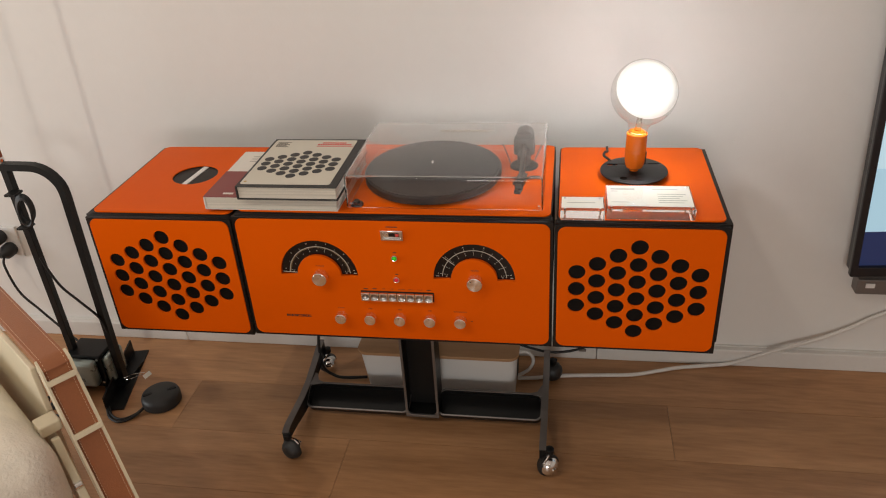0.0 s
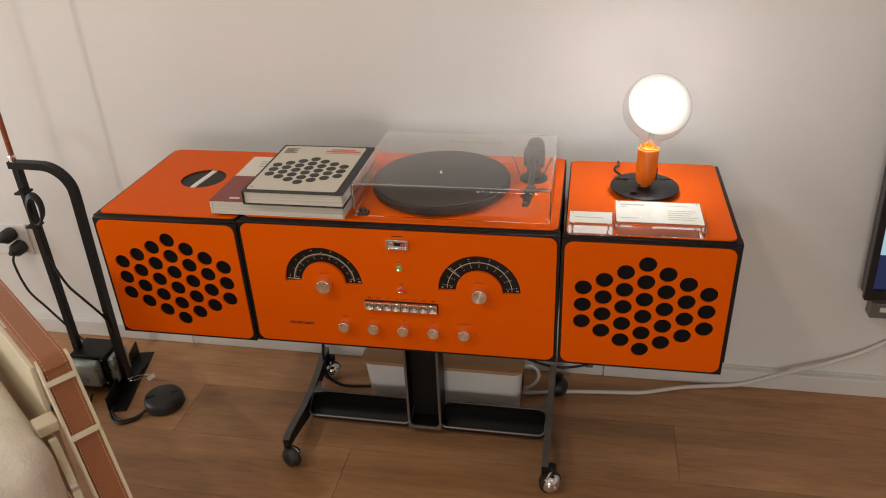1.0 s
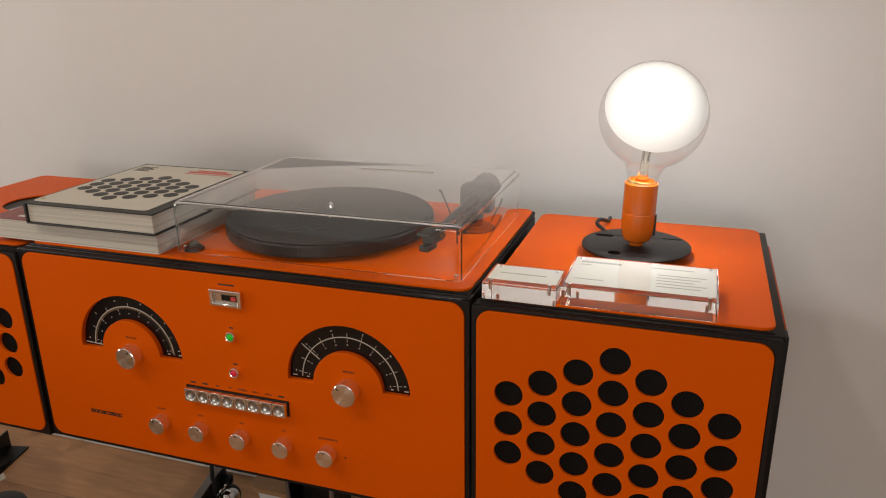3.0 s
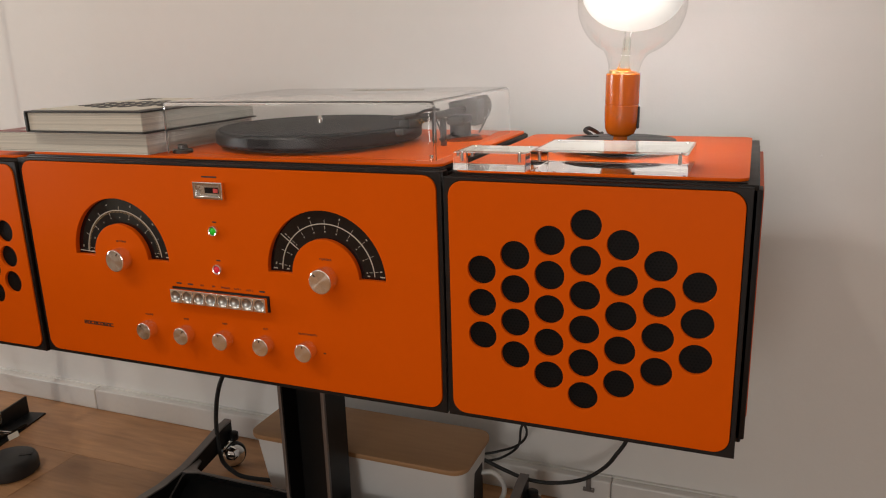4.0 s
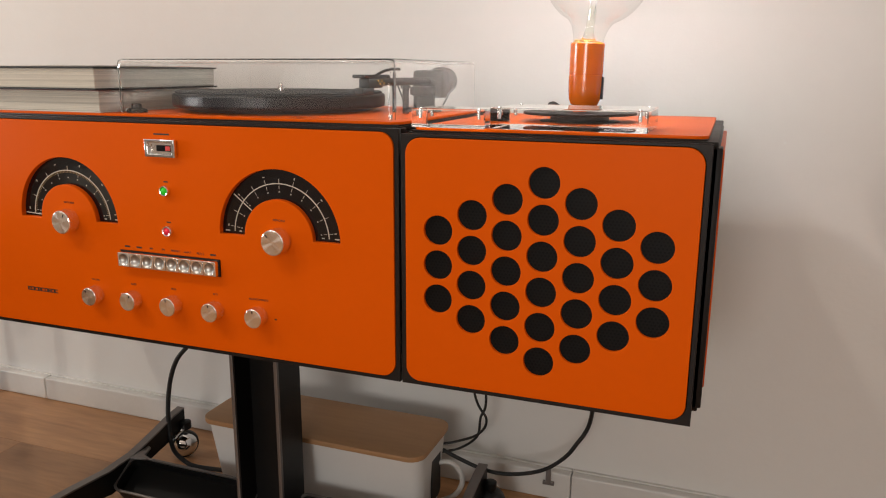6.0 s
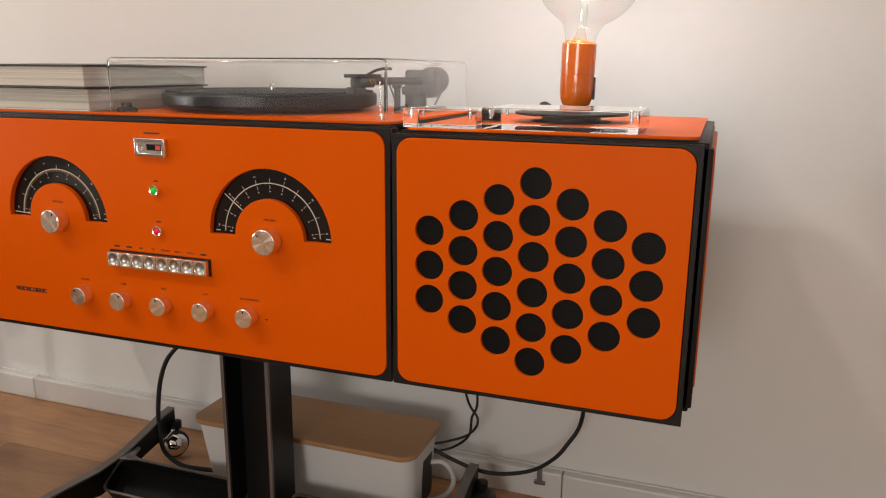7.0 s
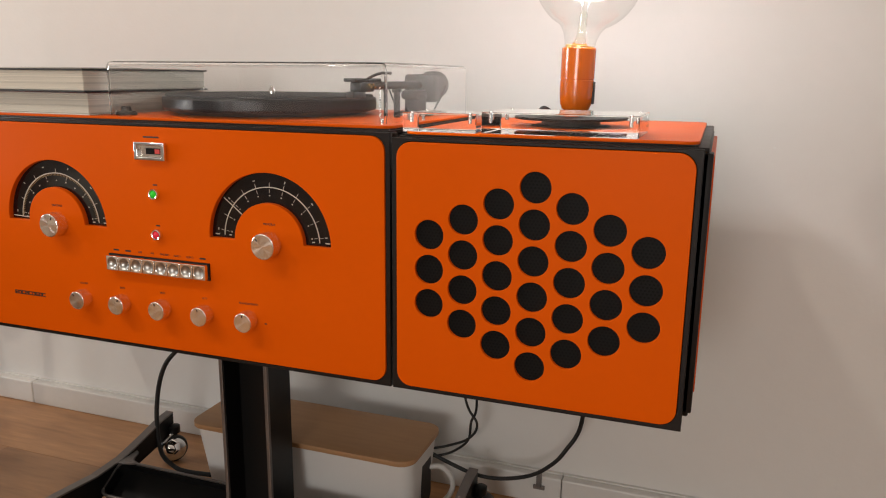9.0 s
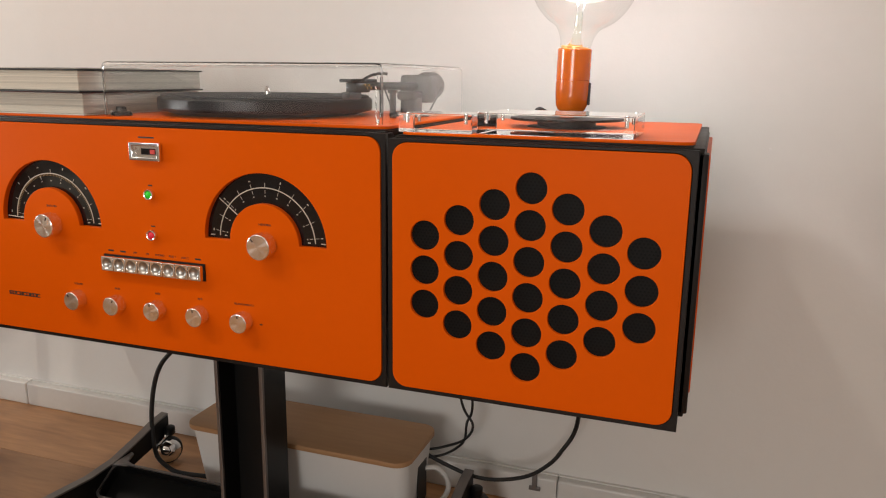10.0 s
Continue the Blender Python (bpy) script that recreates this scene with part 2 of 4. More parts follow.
def lathe(profile, seg=40):
    """Turns (radius, height) pairs about z."""
    bm = bmesh.new()
    rings = []
    for r, z in profile:
        if r < 1e-6:
            rings.append([bm.verts.new((0, 0, z))])
        else:
            rings.append([bm.verts.new((r * math.cos(2 * math.pi * k / seg), r * math.sin(2 * math.pi * k / seg), z)) for k in range(seg)])
    for a, b in zip(rings, rings[1:]):
        for k in range(seg):
            n = (k + 1) % seg
            if len(a) == 1 and len(b) == 1:
                continue
            if len(a) == 1:
                bm.faces.new((a[0], b[k], b[n]))
            elif len(b) == 1:
                bm.faces.new((a[k], a[n], b[0]))
            else:
                bm.faces.new((a[k], a[n], b[n], b[k]))
    return bm


def spline(points, steps=8):
    """A smooth line through the points."""
    p = [Vector(q) for q in points]
    p = [2 * p[0] - p[1]] + p + [2 * p[-1] - p[-2]]
    out = []
    for i in range(1, len(p) - 2):
        a, b, c, d = p[i - 1:i + 3]
        for s in range(steps):
            u = s / steps
            out.append(0.5 * (2 * b + (c - a) * u + (2 * a - 5 * b + 4 * c - d) * u * u + (3 * b - a - 3 * c + d) * u ** 3))
    return out + [p[-2]]


def sweep(line, section, closed=True):
    """Carries a section of (side, up) pairs along a line."""
    bm, rings = bmesh.new(), []
    line = [Vector(q) for q in line]
    t0 = (line[1] - line[0]).normalized()
    side = t0.cross(Vector((0, 0, 1)))
    side = side.normalized() if side.length > 0.05 else Vector((1, 0, 0))
    for i, q in enumerate(line):
        t = (line[min(i + 1, len(line) - 1)] - line[max(i - 1, 0)]).normalized()
        side = (side - t * side.dot(t)).normalized()
        up = side.cross(t)
        rings.append([bm.verts.new(q + side * a + up * b) for a, b in section])
    n = len(section)
    for a, b in zip(rings, rings[1:]):
        for k in range(n):
            bm.faces.new((a[k], a[(k + 1) % n], b[(k + 1) % n], b[k]))
    bm.faces.new(rings[0][::-1]), bm.faces.new(rings[-1])
    return bm


def tube(points, r, seg=8, steps=8, smooth=True):
    ring = [(r * math.cos(2 * math.pi * k / seg), r * math.sin(2 * math.pi * k / seg)) for k in range(seg)]
    return sweep(spline(points, steps) if smooth else points, ring)


def rrect(x0, x1, y0, y1, r, seg=8):
    out = []
    for cx, cy, a in ((x1 - r, y1 - r, 0), (x0 + r, y1 - r, 90), (x0 + r, y0 + r, 180), (x1 - r, y0 + r, 270)):
        for k in range(seg + 1):
            w = radians(a + 90 * k / seg)
            out.append((cx + r * math.cos(w), cy + r * math.sin(w)))
    return out


def circle(x, y, r, seg=28):
    return [(x + r * math.cos(2 * math.pi * k / seg), y + r * math.sin(2 * math.pi * k / seg)) for k in range(seg)]


def arch(x, y, r0, r1, a0=0.0, a1=180.0, seg=36):
    o = [(x + r1 * math.cos(radians(a0 + (a1 - a0) * k / seg)), y + r1 * math.sin(radians(a0 + (a1 - a0) * k / seg))) for k in range(seg + 1)]
    i = [(x + r0 * math.cos(radians(a0 + (a1 - a0) * k / seg)), y + r0 * math.sin(radians(a0 + (a1 - a0) * k / seg))) for k in range(seg + 1)]
    return o + i[::-1]


def sheet(loops, thick, bevel=0.0, m=None):
    """A plate with holes: the first loop is its outline, the rest are cut through. It lies in xy, with its middle at z = 0."""
    cu = bpy.data.curves.new("tmp", "CURVE")
    cu.dimensions, cu.fill_mode = "2D", "BOTH"
    cu.extrude, cu.bevel_depth, cu.bevel_resolution = thick / 2 - bevel, bevel, 1
    cu.offset = -bevel
    for pts in loops:
        sp = cu.splines.new("POLY")
        sp.points.add(len(pts) - 1)
        for q, (x, y) in zip(sp.points, pts):
            q.co = (x, y, 0, 1)
        sp.use_cyclic_u = True
    tmp = bpy.data.objects.new("tmp", cu)
    me = bpy.data.meshes.new_from_object(tmp)
    bpy.data.objects.remove(tmp), bpy.data.curves.remove(cu)
    bm = bmesh.new()
    bm.from_mesh(me)
    bmesh.ops.remove_doubles(bm, verts=bm.verts, dist=0.00003)
    bm.to_mesh(me)
    bm.free()
    if m:
        me.transform(m)
    return me


UPRIGHT = pose(0, 0, 0, 90, 0, 0)        # a plate in xy stands up in xz, its face to -y


def stand(y):
    """The pose of an upright plate whose middle lies at y."""
    return Matrix.Translation((0, y, 0)) @ UPRIGHT


def words(name, text, size, m, material, parent, align="CENTER"):
    cu = bpy.data.curves.new("tmp", "FONT")
    cu.body, cu.size, cu.align_x, cu.align_y = text, size, align, "CENTER"
    cu.extrude = 0.00015
    tmp = bpy.data.objects.new("tmp", cu)
    me = bpy.data.meshes.new_from_object(tmp)
    bpy.data.objects.remove(tmp), bpy.data.curves.remove(cu)
    me.transform(m)
    return part(name, me, material, parent)


# ---- room ----
FZ = 0.052                                 # level of the floor
WALL_Y, RIGHT, HIGH = 0.49, 3.6, 2.7
floor = tagged(part("floor", box(LEFT, RIGHT, BACK, WALL_Y, FZ - 0.10, FZ - 0.004), SEAM), "brown wood-look plank floor", "floor", kind="structure")
tagged(part("ceiling", box(LEFT, RIGHT, BACK, WALL_Y, HIGH, HIGH + 0.1), CEIL), "plain white ceiling", "ceiling", kind="structure")
tagged(part("wall_north", box(LEFT, RIGHT, WALL_Y, WALL_Y + 0.12, -0.1, HIGH + 0.1), WALL), "off-white painted wall behind the radiogram", "wall", kind="structure")
HOLE_S = [(-0.22, 0.50), (1.12, 0.50), (1.12, 1.54), (-0.22, 1.54)]
HOLE_W = [(-1.62, 0.34), (-0.38, 0.34), (-0.38, 1.38), (-1.62, 1.38)]
SIDE = pose(LEFT - 0.06, 0, 0) @ pose(0, 0, 0, 90, 0, 90)
tagged(part("wall_south", sheet([[(LEFT, -0.1), (RIGHT, -0.1), (RIGHT, HIGH + 0.1), (LEFT, HIGH + 0.1)], HOLE_S], 0.12, 0, stand(BACK - 0.06)), WALL), "plain off-white wall with an opening added for fill light", "wall", kind="structure")
tagged(part("wall_west", sheet([[(BACK, -0.1), (WALL_Y, -0.1), (WALL_Y, HIGH + 0.1), (BACK, HIGH + 0.1)], HOLE_W], 0.12, 0, SIDE), WALL), "plain off-white wall with a low window", "wall", kind="structure")
tagged(part("wall_east", box(RIGHT, RIGHT + 0.12, BACK, WALL_Y, -0.1, HIGH + 0.1), WALL), "plain off-white wall", "wall", kind="structure")
# window added out of view to hold the front fill lamp
window = tagged(new("fill_window"), "unseen white-framed window added for fill light, facing the radiogram", "window", kind="structure")
part("window_frame", sheet([HOLE_S, [(-0.17, 0.55), (1.07, 0.55), (1.07, 1.49), (-0.17, 1.49)]], 0.06, 0, stand(BACK - 0.08)), TRIM, window)
window = tagged(new("window_2"), "low white-framed window in the side wall", "window", kind="structure")
part("window_frame", sheet([HOLE_W, [(-1.57, 0.39), (-0.43, 0.39), (-0.43, 1.33), (-1.57, 1.33)]], 0.06, 0, SIDE), TRIM, window)
SKIRT = [-3.6, -1.75, -0.77, 0.42, 1.55, 3.6]
skirting = tagged(new("baseboard"), "white box-section baseboard along the wall", "baseboard", kind="structure")
for a, b in zip(SKIRT, SKIRT[1:]):
    part("baseboard_length", box(a + 0.0006, b - 0.0006, 0.467, WALL_Y, FZ, 0.103, 0.003), TRIM, skirting)
    part("cover_strip", box(a + 0.0006, b - 0.0006, 0.483, WALL_Y, 0.103, 0.1055, 0.001), TRIM, skirting)


# ---- radiogram ----
radiogram = thing("radiogram", 0, 0.003, 0, "orange and black stereo radiogram with turntable on a castor stand", "radiogram")
ZB, ZT, ZP = 0.4435, 0.7165, 0.7225          # cabinet bottom, cabinet top, top of the lid panel
RISE = 0.0045                               # the central cabinet stands a little taller
ZC = ZP + RISE
DEPTH = 0.350
PITCH, ROW, HOLE = 0.0367, 0.0369, 0.0157


def shell(name, x0, x1, label, out0=0.0, out1=0.0, rise=0.0):
    """The dark stepped carcass that carries the coloured panels; out0 and out1 step its free sides outwards."""
    zt, zp = ZT + rise, ZP + rise
    body = part(name, box(x0 - out0 + 0.003, x1 + out1 - 0.003, 0.022, DEPTH - 0.004, ZB + 0.006, zt - 0.004, 0.002), EDGE, radiogram, label, 35)
    part("front_frame", box(x0, x1, 0.0056, 0.022, ZB, zt, 0.002), EDGE, body, "", 35)
    rim = [[(x0, ZB), (x1, ZB), (x1, zt), (x0, zt)], rrect(x0 + 0.0050, x1 - 0.0050, ZB + 0.0045, zt - 0.0030, 0.0165)]
    part("front_rim", sheet(rim, 0.0072, 0.0005, stand(0.0020)), EDGE, body)
    part("lid_frame", box(x0 - out0 + 0.004, x1 + out1 - 0.004, 0.009, DEPTH, zt - 0.004, zt + 0.0015, 0.0012), EDGE, body, "", 35)
    part("lid_ledge", box(x0 + 0.006, x1 - 0.006, 0.012, DEPTH - 0.003, zt + 0.0015, zp - 0.003, 0.0004), EDGE, body, "", 35)
    if out0 or out1:
        a, b = (x0 - out0, x0 + 0.01) if out0 else (x1 - 0.01, x1 + out1)
        part("side_frame", box(a, b, 0.022, 0.044, ZB + 0.010, zt - 0.005, 0.0015), EDGE, body, "", 35)
    return body


def grille_holes(cx, cz):
    for c, n in enumerate((3, 4, 5, 6, 5, 4, 3)):
        for k in range(n):
            yield cx + (c - 3) * PITCH, cz + ((n - 1) / 2 - k) * ROW


def speaker(x0, x1, round_hole=False):
    cx, cz = (x0 + x1) / 2, 0.5815
    sp = shell("speaker", x0, x1, "square dark-edged loudspeaker cabinet with orange panels", 0.008 if x0 < 0 else 0.0, 0.008 if x0 > 0 else 0.0)
    front = [rrect(x0 + 0.0055, x1 - 0.0055, ZB + 0.005, ZT - 0.0035, 0.016)] + [circle(x, z, HOLE) for x, z in grille_holes(cx, cz)]
    part("front_panel", sheet(front, 0.009, 0.0006, stand(0.0015)), ORANGE, sp, "orange front panel with thirty round holes")
    part("speaker_mesh", box(cx - 0.13, cx + 0.13, 0.0010, 0.0022, cz - 0.115, cz + 0.115), PERF, sp, "black perforated sheet behind the holes")
    top = [rrect(x0 + 0.006, x1 - 0.005, 0.014, DEPTH - 0.004, 0.014)]
    if round_hole:
        top.append(circle((x0 + x1) / 2 - 0.003, 0.190, 0.048, 40))
    part("top_panel", sheet(top, 0.0032, 0.0006, pose(0, 0, ZP - 0.0016)), ORANGE, sp)
    side = x1 if x1 > 0 else x0
    part("side_panel", sheet([rrect(0.050, DEPTH - 0.012, ZB + 0.018, ZT - 0.010, 0.012)], 0.010, 0.0012, pose(side + (0.0042 if side > 0 else -0.0042), 0, 0) @ pose(0, 0, 0, 90, 0, 90)), ORANGE, sp)
    return sp


left_speaker = speaker(-0.6145, -0.3110, True)
speaker(0.3090, 0.6130)
left_speaker.location = (0.0005, -0.004, -0.0010)      # it stands a few millimetres forward
# the round port in the top of one cabinet, with its bright carrying bar
port = lathe([(0.049, 0.0), (0.047, -0.001), (0.047, -0.006), (0.0, -0.0065)], 40)
part("port_well", moved(port, Matrix.Translation((-0.4665, 0.190, ZP - 0.0012))), BLACK, left_speaker)
part("carrying_bar", moved(box(-0.046, 0.046, -0.006, 0.006, -0.004, 0.0, 0.001), pose(-0.4665, 0.190, ZP - 0.001, 0, 0, 83)), WHITE_PLASTIC, left_speaker, "white carrying bar across the round opening")

centre = shell("cabinet", -0.3085, 0.3065, "dark-edged central cabinet", rise=RISE)
DL, DR, DZ, R0, R1 = -0.148, 0.1585, 0.5940, 0.0445, 0.0785


def dial_cut(x, grow=0.0):
    return arch(x, DZ, R0 - grow, R1 + grow)


part("front_panel", sheet([rrect(-0.303, 0.301, ZB + 0.005, ZT + RISE - 0.0035, 0.016), dial_cut(DL), dial_cut(DR)], 0.009, 0.0006, stand(0.0015)), ORANGE, centre, "orange control panel with two arched dial windows")
part("top_panel", sheet([rrect(-0.3025, 0.3010, 0.014, DEPTH - 0.004, 0.014)], 0.0032, 0.0006, pose(0, 0, ZC - 0.0016)), ORANGE, centre)


def flat_bar(x, z, w, h, turn=0.0, y=0.0, t=0.0006):
    """A thin printed bar on an upright face."""
    return moved(box(-w / 2, w / 2, -t, t, -h / 2, h / 2), pose(x, y, z, 0, -turn, 0))


def polar(cx, r, a):
    return cx + r * math.cos(radians(a)), DZ + r * math.sin(radians(a))


def tuning_dial(cx, pointer, fine):
    d = part("tuning_dial", sheet([dial_cut(cx, 0.003)], 0.0016, 0, stand(0.0045)), DIAL, radiogram, "black arched tuning dial with cream scale")
    face = 0.0034
    part("scale_line", sheet([arch(cx, DZ, 0.0612, 0.0623, 3, 177)], 0.0006, 0, stand(face)), CREAM, d)
    ticks = [180 - 8 - k * 164 / 10 for k in range(11)]
    marks, figures, small = [], [], []
    for i, a in enumerate(ticks):
        for r, ln in ((0.0648, 0.0045), (0.0575, 0.0040)):
            if (i + (r > 0.06)) % 2 == 0 or not fine:
                x, z = polar(cx, r, a)
                marks.append(flat_bar(x, z, ln, 0.0004, a, face, 0.0003))
        x, z = polar(cx, 0.0705, a)
        if i % 2 == 0:
            figures.append(flat_bar(x, z, 0.0011, 0.0026, a - 90 + 90 * (i % 4 == 0), face, 0.0003))
        x, z = polar(cx, 0.0525, a)
        figures.append(flat_bar(x, z, 0.0015, 0.0011, a - 90, face, 0.0003))
    if fine:
        for k in range(75):
            a = 6 + k * 168 / 74
            x, z = polar(cx, 0.0598, a)
            small.append(flat_bar(x, z, 0.0022, 0.00035, a, face, 0.0003))
        part("fine_scale", join(*small), mat("ochre_print", (0.5, 0.33, 0.15), 0.5), d)
    for ex, w in ((-0.0715, 0.007), (0.0715, 0.007), (-0.054, 0.004), (0.054, 0.004)):
        figures.append(flat_bar(cx + ex, DZ + 0.0035, w * 0.8, 0.0012, 0, face, 0.0003))
    part("scale_marks", join(*marks), CREAM, d)
    part("scale_figures", join(*figures), CREAM, d)
    x, z = polar(cx, 0.0615, pointer)
    part("pointer", flat_bar(x, z, 0.029, 0.0011, pointer, 0.0028, 0.0003), CREAM, d, "white pointer")
    return d


tuning_dial(DL, 177, True)
tuning_dial(DR, 142, False)


def knob(x, z, r, depth, mark):
    bm = lathe([(0, depth), (r * 0.9, depth), (r * 0.965, depth - 0.0006), (r, depth - 0.0018), (r, 0.0015), (r * 0.96, 0.0)], 72)
    for v in bm.verts:                       # fine grooves round its flank
        if math.hypot(v.co.x, v.co.y) > r * 0.99 and round(math.atan2(v.co.y, v.co.x) / (2 * math.pi / 72)) % 2:
            v.co.x, v.co.y = v.co.x * 0.955, v.co.y * 0.955
    k = part("control_knob", moved(bm, Matrix.Translation((x, -0.003, z)) @ UPRIGHT), KNOB, radiogram, "spun aluminium knob", 14)
    part("knob_mark", flat_bar(x + r * 0.68 * math.cos(radians(mark)), z + r * 0.68 * math.sin(radians(mark)), r * 0.26, 0.0012, mark, -0.003 - depth, 0.0003), INK, k)
    return k


def spun(name):
    """Aluminium turned on a lathe: its gloss runs round the middle."""
    m, t, b = nodes_of(name)
    N, L = t.nodes.new, t.links.new
    tan = N("ShaderNodeTangent")
    tan.direction_type, tan.axis = "RADIAL", "Y"
    L(tan.outputs[0], b.inputs["Tangent"])
    b.inputs["Base Color"].default_value = (0.90, 0.88, 0.84, 1)
    b.inputs["Metallic"].default_value, b.inputs["Roughness"].default_value = 1, 0.20
    b.inputs["Anisotropic"].default_value = 0.95
    b.inputs["Anisotropic Rotation"].default_value = 0.25
    return m


KNOB = spun("turned_aluminium")
BIG = [(-0.1445, 0.5935, "SINTONIA", 60), (0.1605, 0.5925, "MEMORIA", 135)]
SMALL = [(-0.1135, "VOLUME"), (-0.0530, "BASSI"), (0.0075, "MEDI"), (0.0680, "ALTI"), (0.1285, "BILANCIAMENTO")]


def knob_at(x, z, r, depth, mark):
    """The knob is modelled about its own middle so that its turned face is true."""
    k = knob(0, 0, r, depth, mark)
    k.location = (x, 0, z)


for x, z, text, mark in BIG:
    knob_at(x, z, 0.0150, 0.0165, mark)
    words("lettering", text, 0.0036, Matrix.Translation((x, -0.0031, z + 0.0225)) @ UPRIGHT, INK, radiogram)
for i, (x, text) in enumerate(SMALL):
    knob_at(x, 0.5000, 0.0118, 0.0150, (120, 60, 100, 95, 90)[i])
    words("lettering", text, 0.0033, Matrix.Translation((x, -0.0031, 0.5190)) @ UPRIGHT, INK, radiogram)
part("printed_mark", flat_bar(0.1505, 0.4975, 0.003, 0.0016, 0, -0.0031, 0.0002), INK, radiogram)

# eight push keys in one row
KX0, KW, KZ0, KZ1 = -0.0665, 0.0180, 0.5430, 0.5615
part("key_frame", box(KX0 - 0.001, KX0 + 8 * KW + 0.001, -0.0050, -0.0032, KZ0 - 0.001, KZ1 + 0.001), EDGE, radiogram)
for k in range(8):
    x = KX0 + (k + 0.5) * KW
    key = sheet([rrect(-KW / 2 + 0.0004, KW / 2 - 0.0004, -0.0088, 0.0088, 0.001, 3), circle(0, 0.0, 0.0070, 24)], 0.010, 0.0006, Matrix.Translation((x, -0.0070, (KZ0 + KZ1) / 2)) @ UPRIGHT)
    kb = part("push_key", key, CHROME, radiogram, "chromed push key with dished face")
    dish = lathe([(0.0072, 0.0), (0.0062, -0.0012), (0.0042, -0.0024), (0.0020, -0.0031), (0, -0.0033)], 24)
    part("key_dish", moved(dish, Matrix.Translation((x, -0.0118, (KZ0 + KZ1) / 2)) @ UPRIGHT), DISH, kb, "", 60)
for k, text in enumerate(("", "", "AM", "FM", "PHONO", "AUX 1", "AUX 2", "")):
    x = KX0 + (k + 0.5) * KW
    if text:
        words("lettering", text, 0.0036, Matrix.Translation((x, -0.0031, 0.5672)) @ UPRIGHT, INK, radiogram)
    else:
        part("printed_mark", flat_bar(x, 0.5672, 0.008, 0.0020, 0, -0.0031, 0.0002), INK, radiogram)

# level meter, pilot lights, maker's mark
meter = part("level_meter", sheet([rrect(-0.0145, 0.0285, 0.6795, 0.7005, 0.001, 3), rrect(-0.0095, 0.0235, 0.6835, 0.6965, 0.0006, 2)], 0.006, 0.0012, stand(-0.006)), CHROME, radiogram, "chrome-framed level meter")
part("meter_face", box(-0.0105, 0.0245, -0.0046, -0.0036, 0.6825, 0.6975), ALU, meter)
part("meter_window", box(0.0005, 0.0205, -0.0054, -0.0046, 0.6865, 0.6935), DIAL, meter)
part("meter_red_field", box(0.0135, 0.0200, -0.0060, -0.0054, 0.6875, 0.6925), RED_INK, meter)
part("printed_mark", flat_bar(0.007, 0.7060, 0.022, 0.0018, 0, -0.0031, 0.0002), INK, radiogram)
for z, glass in ((0.6400, GREEN), (0.5915, REDLED)):
    ring = moved(lathe([(0.0046, 0.0), (0.0066, 0.0), (0.0066, 0.0045), (0.0058, 0.0055), (0.0046, 0.0050), (0.0046, 0.0)], 28), Matrix.Translation((0.0075, -0.003, z)) @ UPRIGHT)
    lamp = part("pilot_light", ring, CHROME, radiogram, "round pilot light in a chrome ring", 40)
    part("pilot_lens", moved(lathe([(0.0046, 0.0015), (0.0038, 0.0042), (0.002, 0.0056), (0, 0.006)], 20), Matrix.Translation((0.0075, -0.003, z)) @ UPRIGHT), glass, lamp, "", 60)
    part("printed_mark", flat_bar(0.0080, z + 0.0105, 0.006, 0.0016, 0, -0.0031, 0.0002), INK, radiogram)
mark = []
for k in range(9):
    x = -0.2285 + 0.0058 * k
    for dz in ((0.0019, -0.0019) if k % 3 else (0.0019, 0.0, -0.0019)):
        mark.append(flat_bar(x, 0.4960 + dz, 0.0054, 0.0012, 0, -0.0031, 0.0002))
    mark.append(flat_bar(x - 0.0020, 0.4960, 0.0013, 0.0050, 0, -0.0031, 0.00025))
    if k % 2:
        mark.append(flat_bar(x + 0.0020, 0.4960, 0.0013, 0.0050, 0, -0.0031, 0.00025))
part("maker_mark", join(*mark), INK, radiogram, "row of plain dark marks")

# ---- turntable ----
PX, PY = 0.061, 0.172
platter = part("platter", moved(lathe([(0, 0.733), (0.118, 0.733), (0.128, 0.736), (0.1365, 0.738), (0.138, 0.741), (0.138, 0.7515), (0.1365, 0.754), (0.134, 0.7545), (0, 0.7545)], 96), Matrix.Translation((PX, PY, 0))), SATIN, radiogram, "black turntable platter", 25)
part("slip_mat", moved(lathe([(0.1335, 0.7546), (0.1335, 0.7566), (0.132, 0.7572), (0.05, 0.7570), (0, 0.7570)], 96), Matrix.Translation((PX, PY, 0))), mat("dark_felt", (0.03, 0.03, 0.032), 0.85, vary=0.1, scale=12), platter, "dark felt mat", 40)
part("spindle", moved(lathe([(0.0036, 0.757), (0.0036, 0.764), (0.002, 0.768), (0, 0.7685)], 16), Matrix.Translation((PX, PY, 0))), CHROME, platter, "", 40)
part("platter_bearing", moved(lathe([(0.03, ZP), (0.03, 0.733)], 32), Matrix.Translation((PX, PY, 0))), BLACK, platter)
part("speed_knob", moved(lathe([(0.0125, 0.727), (0.0125, 0.7295), (0.011, 0.7315), (0.0065, 0.7325), (0.0058, 0.7370), (0.0045, 0.7378), (0, 0.7378)], 32), Matrix.Translation((-0.068, 0.046, 0))), RUBBER, radiogram, "black round switch knob", 40).location.z = ZC - 0.727

